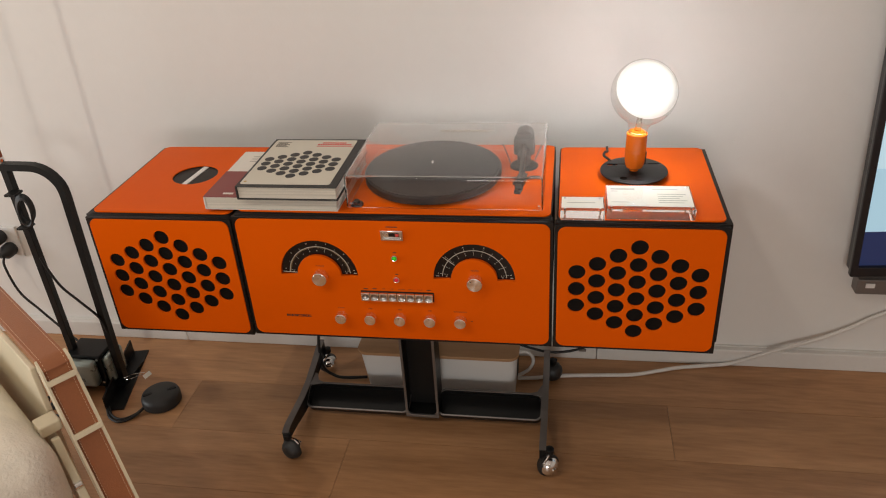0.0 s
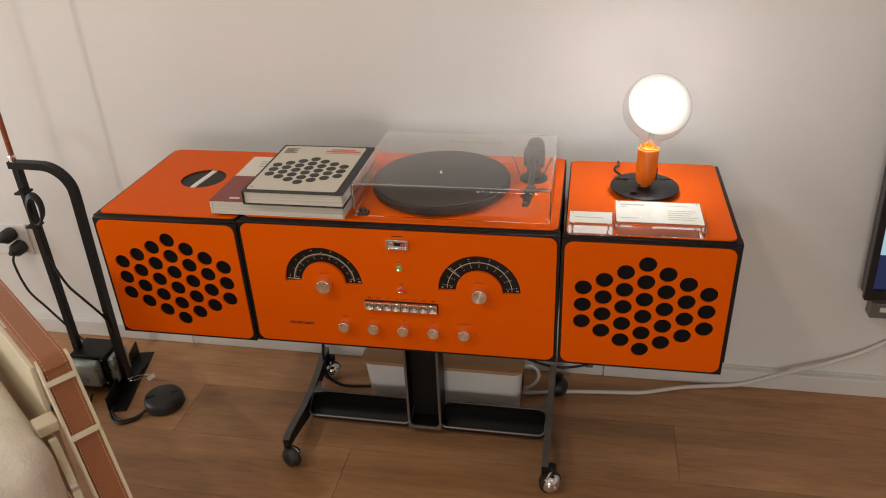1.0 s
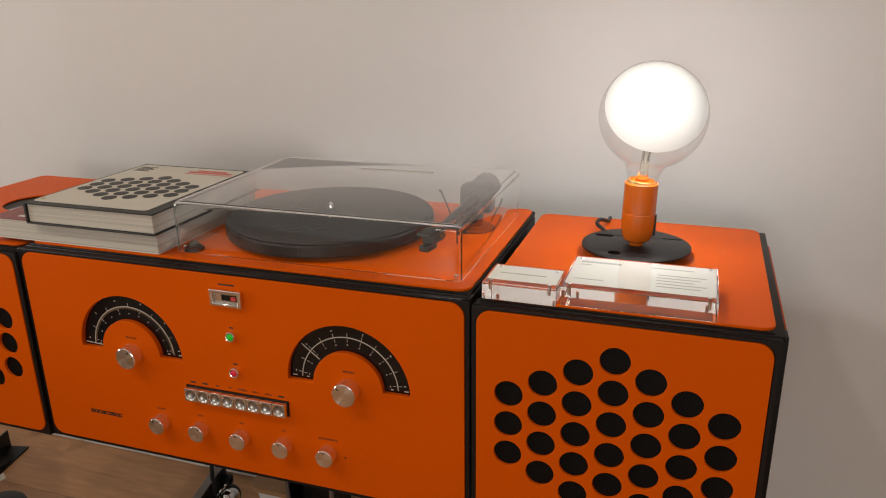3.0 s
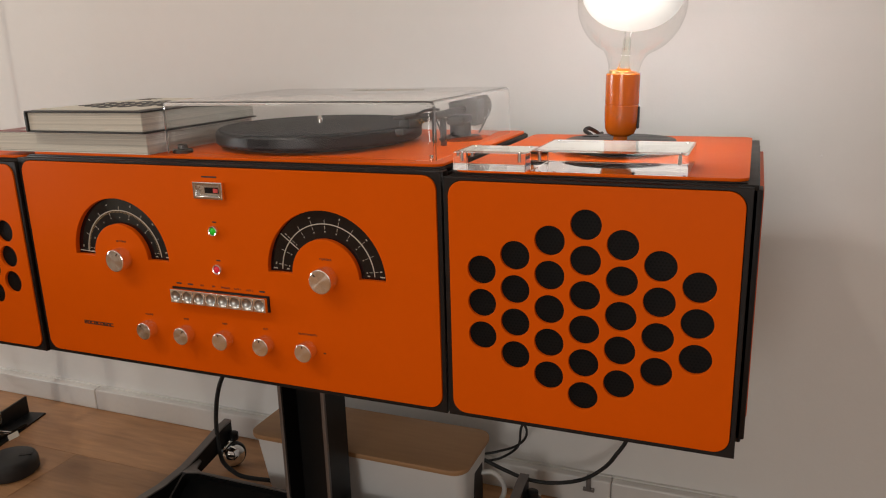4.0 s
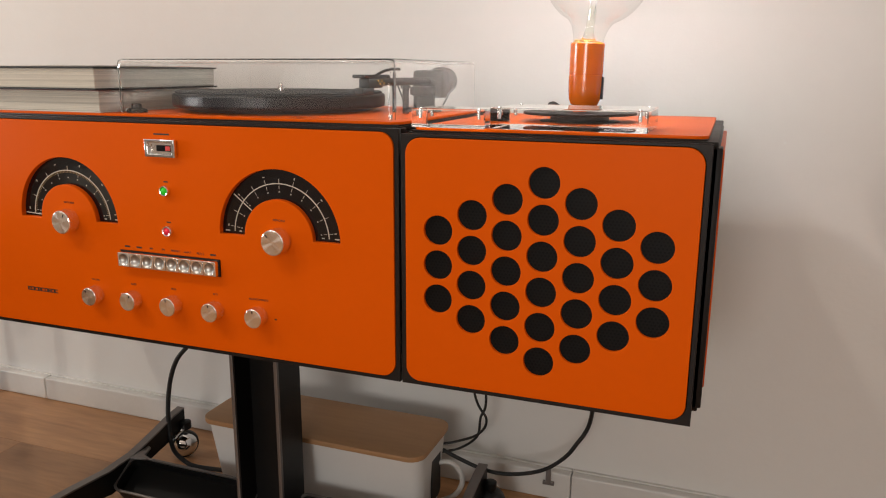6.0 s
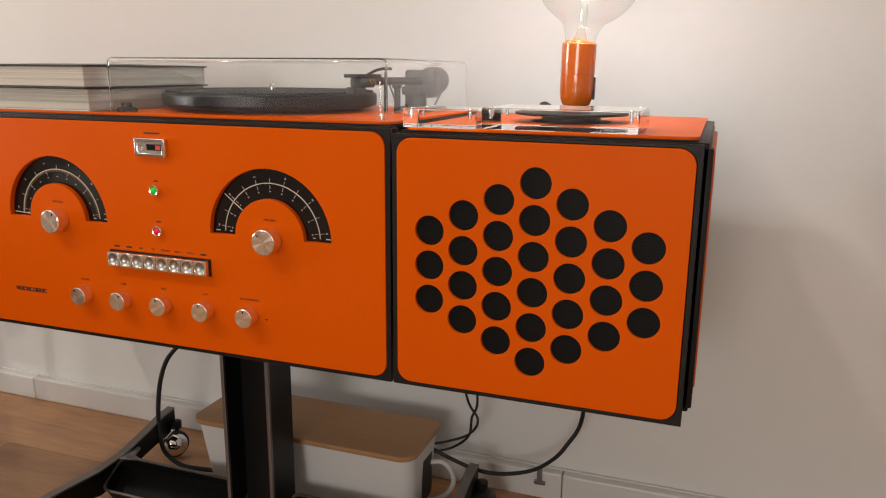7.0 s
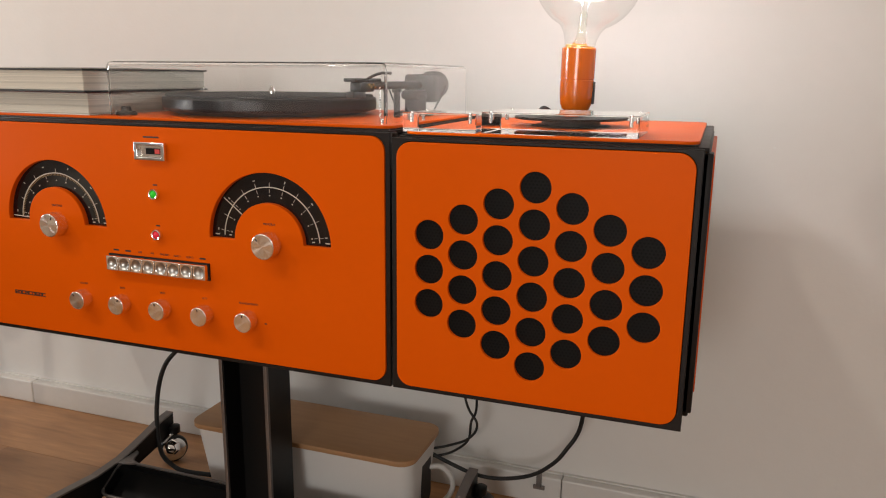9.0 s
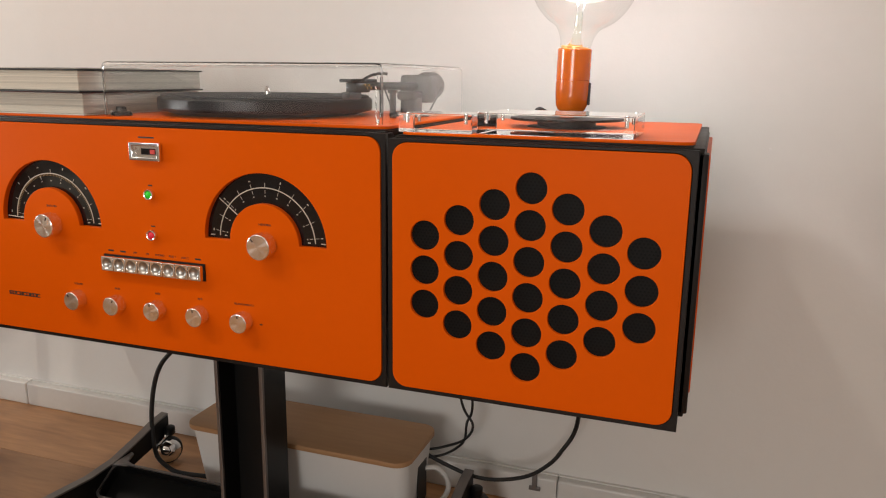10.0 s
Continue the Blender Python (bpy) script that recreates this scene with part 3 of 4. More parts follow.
arm = part("tonearm", tube([(0.2395, 0.290, 0.770), (0.2405, 0.20, 0.7705), (0.2430, 0.105, 0.771), (0.2440, 0.085, 0.771)], 0.0048, 14), BLACK, radiogram, "black tonearm resting on its support", 40)
part("counterweight", moved(lathe([(0.0, -0.018), (0.016, -0.018), (0.0185, -0.016), (0.0185, 0.010), (0.016, 0.013), (0, 0.013)], 32), Matrix.Translation((0.239, 0.300, 0.770)) @ UPRIGHT), RUBBER, arm, "", 40)
part("gimbal", join(box(0.218, 0.261, 0.245, 0.275, 0.748, 0.7845, 0.005), box(0.228, 0.252, 0.21, 0.25, 0.752, 0.764, 0.004)), RUBBER, arm, "", 40)
part("arm_base", moved(lathe([(0.029, ZC), (0.029, 0.733), (0.026, 0.736), (0.014, 0.737), (0.014, 0.755), (0, 0.755)], 36), Matrix.Translation((0.2405, 0.232, 0))), BLACK, arm, "", 40)
part("arm_rest", join(moved(lathe([(0.004, ZP), (0.004, 0.764)], 14), Matrix.Translation((0.2425, 0.165, 0))), box(0.2365, 0.2485, 0.162, 0.168, 0.762, 0.766, 0.001)), RUBBER, arm)
SHELL = pose(0.2475, 0.092, 0.7770, 0, 0, -12)
head = part("headshell", join(moved(box(-0.0085, 0.0085, -0.046, 0.0, -0.0016, 0.0022, 0.0010), SHELL), moved(tube([(0.007, -0.022, 0.002), (0.020, -0.024, 0.0065), (0.030, -0.024, 0.0085), (0.038, -0.0235, 0.0080)], 0.0016, 8), SHELL)), RUBBER, arm, "black headshell with finger lift", 40)
part("cartridge", moved(join(box(-0.0075, 0.0075, -0.036, -0.010, -0.0125, -0.0018, 0.0015), box(-0.0060, 0.0060, -0.046, -0.024, -0.0195, -0.0120, 0.0015)), SHELL), RUBBER, head, "", 40)
GOLD = mat("gold", (0.8, 0.5, 0.12), 0.25, 1.0)
for k in range(4):
    part("gold_pin", moved(box(0.0076, 0.0094, -0.012 - 0.0035 * k, -0.010 - 0.0035 * k, -0.0085 + 0.003 * (k % 2), -0.0065 + 0.003 * (k % 2)), SHELL), GOLD, head)
part("lift_lever", tube([(0.212, 0.235, 0.737), (0.208, 0.232, 0.752), (0.199, 0.226, 0.779), (0.196, 0.224, 0.781)], 0.0011, 6), RUBBER, arm)
part("bias_lever", tube([(0.262, 0.245, 0.739), (0.270, 0.250, 0.757), (0.273, 0.252, 0.763), (0.2745, 0.2535, 0.770)], 0.0013, 6), RUBBER, arm)


def cover(x0, x1, y0, y1, z0, z1, t, r):
    """A thin-walled clear lid, open below."""
    def body(a, b, c, d, e, f, q):
        bm = bmesh.new()
        bmesh.ops.create_cube(bm, size=1)
        bmesh.ops.transform(bm, matrix=Matrix.Translation(((a + b) / 2, (c + d) / 2, (e + f) / 2)) @ Matrix.Diagonal((b - a, d - c, f - e, 1)), verts=bm.verts)
        low = [g for g in bm.faces if g.normal.z < -0.9]
        edges = [g for g in bm.edges if not all(v.co.z < e + 1e-5 for v in g.verts)]
        bmesh.ops.delete(bm, geom=low, context="FACES_ONLY")
        bmesh.ops.bevel(bm, geom=edges, offset=q, segments=3, affect="EDGES", profile=0.5)
        return bm
    outer, inner = body(x0, x1, y0, y1, z0, z1, r), body(x0 + t, x1 - t, y0 + t, y1 - t, z0, z1 - t, max(r - t, 0.0008))
    bmesh.ops.reverse_faces(inner, faces=inner.faces)
    bm = join(outer, inner)
    rim = [g for g in bm.edges if g.is_boundary]
    bmesh.ops.bridge_loops(bm, edges=rim)
    return bm


lid = part("dust_cover", cover(-0.0865, 0.2865, 0.033, 0.3170, ZC + 0.0004, 0.7920, 0.0028, 0.007), ACRYLIC, radiogram, "clear acrylic dust cover, closed", 40)
lid.visible_shadow = False
part("cover_mark", join(*[moved(box(0.064 + 0.0125 * k, 0.0745 + 0.0125 * k, 0.2620, 0.2670, 0.7921, 0.7923), Matrix()) for k in range(9)]), CREAM, lid, "row of plain pale marks")
for x in (-0.078, 0.2790):
    part("rubber_stop", moved(lathe([(0.0028, ZC), (0.0028, ZC + 0.0055), (0, ZC + 0.006)], 12), Matrix.Translation((x, 0.0415, 0))), CHROME, lid)

for ob in (platter, arm):
    ob.location.z = ZP - 0.727

# ---- castor stand ----


def tray(x0, x1):
    """A shallow cast trough with a rounded rim, open above."""
    lie = pose(0, 0.176, 0.0815, 31.5, 0, 0)            # the trough leans towards the room
    rim = sheet([rrect(x0, x1, 0, 0.069, 0.018), rrect(x0 + 0.0042, x1 - 0.0042, 0.0042, 0.0648, 0.0145)], 0.005, 0.0012, lie)
    wall = sheet([rrect(x0 + 0.001, x1 - 0.001, 0.001, 0.068, 0.017), rrect(x0 + 0.006, x1 - 0.006, 0.006, 0.063, 0.013)], 0.022, 0, lie @ Matrix.Translation((0, 0, -0.0125)))
    bed = sheet([rrect(x0 + 0.004, x1 - 0.004, 0.004, 0.065, 0.016)], 0.003, 0, lie @ Matrix.Translation((0, 0, -0.022)))
    part("trough_rim", rim, RIM, radiogram, "satin metal rim", 40)
    t = part("stand_trough", wall, BLACK, radiogram, "black cast trough of the stand", 40)
    part("trough_floor", bed, BLACK, t)


CX0, CX1 = -0.050, 0.032
tray(-0.313, CX0 + 0.006)
tray(CX1 - 0.006, 0.284)
column = part("stand_column", box(CX0 + 0.005, CX1 - 0.005, 0.216, 0.234, 0.084, 0.446), BLACK, radiogram, "black channel-section column")
for x in (CX0 + 0.0025, CX1 - 0.0025):
    part("column_cheek", box(x - 0.0025, x + 0.0025, 0.178, 0.236, 0.078, 0.446), BLACK, column)
    part("column_rim", box(x - 0.003, x + 0.003, 0.1722, 0.178, 0.088, 0.446, 0.0012), RIM, radiogram, "satin metal edge")
part("column_foot", box(CX0 + 0.005, CX1 - 0.005, 0.178, 0.222, 0.076, 0.082), BLACK, column)
arc = [(CX1 - 0.006 - 0.012 * (1 - math.cos(radians(a))), 0.0945 - 0.012 * math.sin(radians(a))) for a in range(0, 91, 15)]
arc += [(CX0 + 0.006 + 0.012 * (1 - math.sin(radians(a))), 0.0945 - 0.012 * math.cos(radians(a))) for a in range(0, 91, 15)]
part("column_rim", sheet([[(CX0, 0.0945), (CX0, 0.0755), (CX1, 0.0755), (CX1, 0.0945)] + arc], 0.0062, 0.0008, stand(0.1748)), RIM, radiogram, "satin metal edge")


def leg(x, lean):
    """One foot: a deep flat bar that runs from front to back and drops to a castor at each end."""
    ys = [0.040, 0.062, 0.100, 0.176, 0.236, 0.266, 0.302, 0.345, 0.374]
    top = [0.122, 0.126, 0.123, 0.115, 0.117, 0.123, 0.131, 0.142, 0.145]
    low = [0.098, 0.096, 0.090, 0.073, 0.080, 0.088, 0.094, 0.101, 0.103]
    bm, rings = bmesh.new(), []
    for y, a, b in zip(ys, top, low):
        rings.append([bm.verts.new((x + s * 0.007 + lean * (y - 0.20), y, z)) for s, z in ((-1, b), (1, b), (1, a), (-1, a))])
    for p, q in zip(rings, rings[1:]):
        for k in range(4):
            bm.faces.new((p[k], p[(k + 1) % 4], q[(k + 1) % 4], q[k]))
    bm.faces.new(rings[0]), bm.faces.new(rings[-1])
    part("stand_foot", bm, BLACK, radiogram, "black cast foot bar")
    bm, rings = bmesh.new(), []
    for y, a in zip(ys, top):
        rings.append([bm.verts.new((x + s * 0.0078 + lean * (y - 0.20), y, z)) for s, z in ((-1, a - 0.001), (1, a - 0.001), (1, a + 0.002), (-1, a + 0.002))])
    for p, q in zip(rings, rings[1:]):
        for k in range(4):
            bm.faces.new((p[k], p[(k + 1) % 4], q[(k + 1) % 4], q[k]))
    bm.faces.new(rings[0]), bm.faces.new(rings[-1])
    part("foot_cap", bm, RIM, radiogram, "satin metal upper edge")


def castor(x, y, turn):
    m = pose(x, y, FZ, 0, 0, turn)
    c = part("castor", moved(join(moved(lathe([(0.0088, 0.056), (0.0100, 0.058), (0.0100, 0.070), (0.008, 0.0715), (0, 0.0715)], 20), Matrix()), moved(lathe([(0.004, 0.046), (0.004, 0.06)], 12), Matrix())), m), BLACK, radiogram, "ball-shaped chrome castor", 40)
    wheel = lathe([(0.010, -0.013), (0.021, -0.012), (0.0258, -0.006), (0.0270, 0.0), (0.0258, 0.005), (0.0235, 0.006)], 32)
    part("castor_wheel", moved(wheel, m @ pose(0.004, -0.006, 0.027, 0, 90, 0)), RUBBER, c, "black tyre", 40)
    dome = lathe([(0.0232, 0.004), (0.0215, 0.010), (0.0165, 0.0160), (0.009, 0.0195), (0.006, 0.0205), (0.0055, 0.0235), (0, 0.0240)], 32)
    part("castor_dome", moved(dome, m @ pose(0.004, -0.006, 0.027, 0, 90, 0)), CHROME, c, "polished chrome dome", 40)
    back = lathe([(0.0232, -0.008), (0.0215, -0.014), (0.0165, -0.019), (0.009, -0.0215), (0, -0.0220)], 32)
    part("castor_dome", moved(back, m @ pose(0.004, -0.006, 0.027, 0, 90, 0)), RUBBER, c, "black rear hood", 40)
    part("castor_fork", moved(tube([(0, 0, 0.060), (0.002, -0.002, 0.0575), (0.008, -0.014, 0.0545), (0.010, -0.026, 0.046)], 0.0035, 8), m), CHROME, c, "", 40)


leg(-0.3165, -0.018)
leg(0.290, 0.0)
for x, sx in ((-0.305, 1), (0.284, -1)):
    web = [(x - sx * 0.004, 0.222), (x + sx * 0.034, 0.233), (x + sx * 0.014, 0.241), (x + sx * 0.004, 0.266), (x - sx * 0.004, 0.270)]
    part("corner_web", sheet([web], 0.004, 0.0008, pose(0, 0, 0.1165)), RIM, radiogram, "satin metal flange")
castor(-0.308, 0.037, 60)
castor(0.305, 0.046, -50)
castor(-0.306, 0.368, -35)
castor(0.306, 0.365, 150)

# ---- table lamp ----
LX, LY = 0.4590, 0.207
lamp = thing("table_lamp", LX, LY, ZP, "lit globe table lamp with orange holder and black disc base", "lamp")
disc = [circle(0, 0, 0.0655, 64), circle(-0.022, -0.040, 0.0075, 20), rrect(-0.052, -0.030, 0.022, 0.030, 0.0035, 4), rrect(0.030, 0.052, 0.030, 0.033, 0.0014, 3)]
base = part("base_disc", sheet(disc, 0.0028, 0.0005, pose(0, 0, 0.0098)), BLACK, lamp, "thin black metal disc with slots", 30)
part("cord_spool", lathe([(0.046, 0.0), (0.046, 0.0008), (0.034, 0.0012), (0.034, 0.0084), (0.0, 0.0084)], 40), RUBBER, base, "", 40)
tilt = pose(0, 0, 0.0112, 0, 1.0, 0)
holder = part("lamp_holder", moved(lathe([(0, -0.0004), (0.0085, -0.0004), (0.0085, 0.0042), (0.0120, 0.0048), (0.0162, 0.0078), (0.0186, 0.0135), (0.0196, 0.0220), (0.0200, 0.0310), (0.0200, 0.0412), (0.0196, 0.0416), (0.0196, 0.0424), (0.0200, 0.0428), (0.0200, 0.0775), (0.0192, 0.0785), (0.0176, 0.0785), (0.0172, 0.074), (0, 0.074)], 48), tilt), SOCKET, lamp, "glossy orange lamp holder", 30)
part("switch", moved(box(0.0190, 0.0214, -0.004, 0.004, 0.014, 0.040, 0.0008), tilt), RUBBER, holder, "black rocker switch")
tilt = pose(0.0014, 0, 0.0900, 0, 5.5, 0) @ Matrix.Translation((0, 0, -0.0745))     # the bulb leans a little more
BR, BZ = 0.0622, 0.1545
globe = [(0.0170, 0.0715), (0.0178, 0.0780), (0.0192, 0.0850), (0.0218, 0.0920), (0.0262, 0.0985)]
a0 = math.asin(0.0335 / BR)
globe += [(BR * math.sin(math.pi - a), BZ + BR * math.cos(math.pi - a)) for a in [a0 + (math.pi - a0) * k / 40 for k in range(41)]]
globe[-1] = (0.0, BZ + BR)
bulb = part("bulb", moved(lathe(globe, 56), tilt), LENS, lamp, "clear glass globe bulb", 60)
bulb.visible_shadow = False
# the frosted, shining cap of the globe faces up and out into the room
cap = lathe([(0.0606 * math.sin(radians(70 * k / 16)), 0.0606 * math.cos(radians(70 * k / 16))) for k in range(16, -1, -1)][:-1] + [(0.0, 0.0606)], 56)
aim = Vector((0.10, -0.80, 0.62)).to_track_quat("Z", "Y").to_matrix().to_4x4()
part("frosted_cap", moved(cap, tilt @ Matrix.Translation((0, 0, BZ)) @ aim), BULB_ON, bulb, "shining frosted cap", 60)
part("glass_stem", moved(lathe([(0.0105, 0.0705), (0.0105, 0.075), (0.0062, 0.082), (0.0048, 0.090), (0.0045, 0.112), (0.0025, 0.116), (0, 0.116)], 24), tilt), STEM, bulb, "", 60).visible_shadow = False
part("brass_collar", moved(lathe([(0.0168, 0.0715), (0.0166, 0.0765), (0.0150, 0.0770)], 32), tilt), mat("brass", (0.75, 0.5, 0.2), 0.3, 1.0), bulb, "", 40)
for s in (-1, 1):
    part("filament_wire", moved(tube([(s * 0.002, 0, 0.10), (s * 0.003, 0, 0.118), (s * 0.006, 0, 0.132)], 0.0005, 6), tilt), CHROME, bulb)
filament = bpy.data.lights.new("filament", "POINT")
filament.energy, filament.color, filament.shadow_soft_size = 1.35, (0.94, 0.96, 1.0), 0.012
spot = new("filament", filament)
spot.parent, spot.location = lamp, (tilt @ Vector((0, 0, 0.132)))
part("lamp_cord", tube([(-0.030, 0.020, 0.004), (-0.045, 0.050, 0.010), (-0.056, 0.064, 0.014), (-0.054, 0.078, 0.016), (-0.048, 0.096, 0.010), (-0.047, 0.120, 0.0034), (-0.047, 0.136, 0.0030)], 0.0026, 8), CORD, lamp)


# ---- acrylic signs ----
def sign(x0, x1, y0, y1, z1, lines, label):
    s = thing("sign_block", (x0 + x1) / 2, (y0 + y1) / 2, ZP, label, "sign", "acrylic signs on the cabinet")
    w, d, h = (x1 - x0) / 2, (y1 - y0) / 2, z1 - ZP
    part("clear_block", box(-w, w, -d, d, 0.0004, h, 0.0007, 1), BLOCK, s, "clear acrylic block").visible_shadow = False
    part("card", box(-w + 0.002, w - 0.002, -d + 0.013, d - 0.002, h - 0.0016, h - 0.0013), CARD, s, "printed cream card")
    for sx in (-1, 1):
        for sy in (-1, 1):
            part("steel_peg", moved(lathe([(0, h * 0.5), (0.0019, h * 0.5), (0.0019, h + 0.0006), (0.0014, h + 0.0010), (0, h + 0.0010)], 14), Matrix.Translation((sx * (w - 0.008), sy * (d - 0.008), 0))), CHROME, s, "", 40)
    for k, (u, v, bw, bh, ink) in enumerate(lines):
        part("printed_line", box(-w + u * 2 * w, -w + u * 2 * w + bw, d - v * 2 * d - bh, d - v * 2 * d, h - 0.0012, h - 0.0010), ink, s)
    return s


para = [(0.60, 0.36 + 0.085 * k, 0.050 - 0.006 * (k % 3), 0.0022, GREY_INK) for k in range(5)]
head_line = [(0.06 + 0.032 * k, 0.14, 0.0042, 0.0056, GREY_INK) for k in range(9)]
sign(0.400, 0.5535, 0.015, 0.115, 0.7440, head_line + [(0.06, 0.25, 0.012, 0.0022, GREY_INK), (0.55, 0.16, 0.045, 0.002, GREY_INK)] + para + [(0.06, 0.7, 0.03, 0.002, GREY_INK)], "clear acrylic sign block with a printed card beside the lamp")
sign(0.3180, 0.3965, 0.009, 0.068, 0.7420, [(0.15, 0.40, 0.050, 0.0026, GREY_INK)], "small clear acrylic sign block with one printed line")


# ---- books ----
def book(x0, x1, y0, y1, z0, z1, rz, cover_mat, label, spine=1, lip=0.003, board=0.0026):
    b = thing("book", (x0 + x1) / 2, (y0 + y1) / 2, z0, label, "book", "stacked books", rz=rz)
    w, d, h = (x1 - x0) / 2, (y1 - y0) / 2, z1 - z0
    part("page_block", box(-w + 0.003, w - lip, -d + lip, d - lip, board, h - board, 0.0008, 1), PAPER, b, "cut page edges")
    part("cover", join(box(-w, w, -d, d, 0, board, 0.0006, 1), box(-w, w, -d, d, h - board, h, 0.0006, 1), box(-w, -w + 0.003, -d, d, board, h - board)), cover_mat, b, "hard cover")
    return b, w, d, h


low, w, d, h = book(-0.365, -0.098, 0.018, 0.242, ZC, 0.7535, 0.0, BOOK_WHITE, "thick book with dark red and white cover lying flat", board=0.0014, lip=0.001)
part("red_field", box(-w - 0.0002, w - 0.001, -d - 0.0002, d - 0.105, h + 0.0001, h + 0.0008), BOOK_RED, low, "dark red lower part of the cover")
part("cover_lettering", box(-w + 0.035, -w + 0.056, -d + 0.012, -d + 0.019, h + 0.0009, h + 0.0011), BOOK_WHITE, low)
for k in range(3):
    part("cover_lettering", box(-w + 0.030, -w + 0.070 - 0.008 * k, d - 0.030 - 0.012 * k, d - 0.026 - 0.012 * k, h + 0.0001, h + 0.0003), GREY_INK, low)
up, w, d, h = book(-0.2900, -0.0915, 0.007, 0.2430, 0.7544, 0.7825, 0.0, BOOK_BLACK, "black hardback in cream jacket with black dots, stacked on top", board=0.0021)
part("jacket", sheet([rrect(-w + 0.006, w - 0.016, -d + 0.010, d - 0.008, 0.006)], 0.0008, 0, pose(0, 0, h + 0.0005)), JACKET, up, "cream jacket panel")
for c, n in enumerate((3, 4, 5, 6, 5, 4, 3)):
    for k in range(n):
        x, y = -0.005 + (c - 3) * 0.0232, -0.014 + ((n - 1) / 2 - k) * 0.0225
        part("black_dot", sheet([circle(x, y, 0.0097, 20)], 0.0004, 0, pose(0, 0, h + 0.0012)), BOOK_BLACK, up)
for k, (x, y, bw, bh) in enumerate(((0.012, d - 0.026, 0.052, 0.006), (0.004, d - 0.036, 0.075, 0.007), (0.004, d - 0.043, 0.078, 0.002))):
    for q in range(int(bw / 0.0052) if bh > 0.003 else 1):
        ww = 0.0040 if bh > 0.003 else bw
        part("title_mark", box(x + q * 0.0052, x + q * 0.0052 + ww, y, y + bh, h + 0.001, h + 0.0012), RED_INK, up)
for k in range(5):
    part("author_line", box(-w + 0.014, -w + 0.042 - 0.006 * (k % 2), d - 0.024 - 0.0055 * k, d - 0.0215 - 0.0055 * k, h + 0.001, h + 0.0012), INK, up)
part("publisher_mark", sheet([circle(-w + 0.014, -d + 0.020, 0.003, 16)], 0.0004, 0, pose(0, 0, h + 0.0012)), mat("ochre_mark", (0.5, 0.35, 0.12), 0.5), up)

# ---- cable box under the radiogram ----
cable_box = thing("cable_box", 0.016, 0.342, FZ, "white plastic cable box with bamboo lid on the floor", "box")


def tapered(w0, d0, w1, d1, h, r):
    bm, rings = bmesh.new(), []
    for w, d, z in ((w0, d0, 0), (w1, d1, h)):
        rings.append([bm.verts.new((x, y, z)) for x, y in rrect(-w, w, -d, d, r, 6)])
    n = len(rings[0])
    for k in range(n):
        bm.faces.new((rings[0][k], rings[0][(k + 1) % n], rings[1][(k + 1) % n], rings[1][k]))
    bm.faces.new(rings[0][::-1]), bm.faces.new(rings[1])
    return bm


part("box_body", tapered(0.194, 0.044, 0.201, 0.067, 0.134, 0.022), WHITE_PLASTIC, cable_box, "white plastic body", 40)
part("lid", sheet([rrect(-0.206, 0.206, -0.074, 0.073, 0.026)], 0.009, 0.0015, pose(0, 0, 0.1390)), BAMBOO, cable_box, "bamboo lid with rounded corners", 40)
part("cable_slot", sheet([rrect(-0.02, 0.02, 0.03, 0.115, 0.012)], 0.002, 0, pose(0.1985, 0.012, 0.0, 0, 0, 0) @ pose(0, 0, 0, 90, 0, 90)), RUBBER, cable_box, "dark cable opening")


# ---- cables ----
def cable(points, r, material, label, name="cable", at=(0, 0, 0)):
    ob = part(name, tube([tuple(Vector(q) + Vector(at)) for q in points], r, 8, 10), material, None, "", 60)
    return tagged(ob, label, "cable", "loose cables")


cable([(0.212, 0.372, 0.137), (0.234, 0.374, 0.140), (0.250, 0.377, 0.124), (0.253, 0.377, 0.102), (0.240, 0.372, 0.080), (0.212, 0.362, 0.068)], 0.0045, WHITE_CORD, "white cable looped at the side of the cable box")
cable([(0.214, 0.36, 0.062), (0.260, 0.370, 0.0575), (0.322, 0.383, 0.0575), (0.420, 0.393, 0.0575), (0.513, 0.403, 0.0575), (0.580, 0.424, 0.0575), (0.632, 0.441, 0.0575), (0.700, 0.454, 0.0580), (0.765, 0.461, 0.0640), (0.825, 0.461, 0.090), (0.882, 0.462, 0.116), (0.972, 0.470, 0.148), (1.045, 0.478, 0.182), (1.113, 0.482, 0.225), (1.30, 0.484, 0.31), (1.6, 0.484, 0.34)], 0.0050, WHITE_CORD, "white power cable trailing over the floor and up the wall")
cable([(-0.178, 0.322, 0.452), (-0.205, 0.328, 0.360), (-0.246, 0.331, 0.305), (-0.283, 0.333, 0.264), (-0.303, 0.333, 0.215), (-0.312, 0.332, 0.150), (-0.306, 0.330, 0.088), (-0.280, 0.328, 0.066), (-0.251, 0.328, 0.0595), (-0.190, 0.335, 0.0595)], 0.0042, CORD, "black power cord hanging from the radiogram to the cable box")
cable([(0.267, 0.325, 0.452), (0.267, 0.395, 0.262), (0.287, 0.400, 0.215), (0.272, 0.402, 0.185), (0.235, 0.400, 0.166), (0.208, 0.392, 0.160)], 0.0022, CORD, "thin black speaker cable behind the cabinet")
cable([(0.287, 0.325, 0.452), (0.287, 0.395, 0.262), (0.276, 0.402, 0.215), (0.270, 0.404, 0.180), (0.240, 0.406, 0.152), (0.208, 0.398, 0.142)], 0.0022, CORD, "thin black speaker cable behind the cabinet")
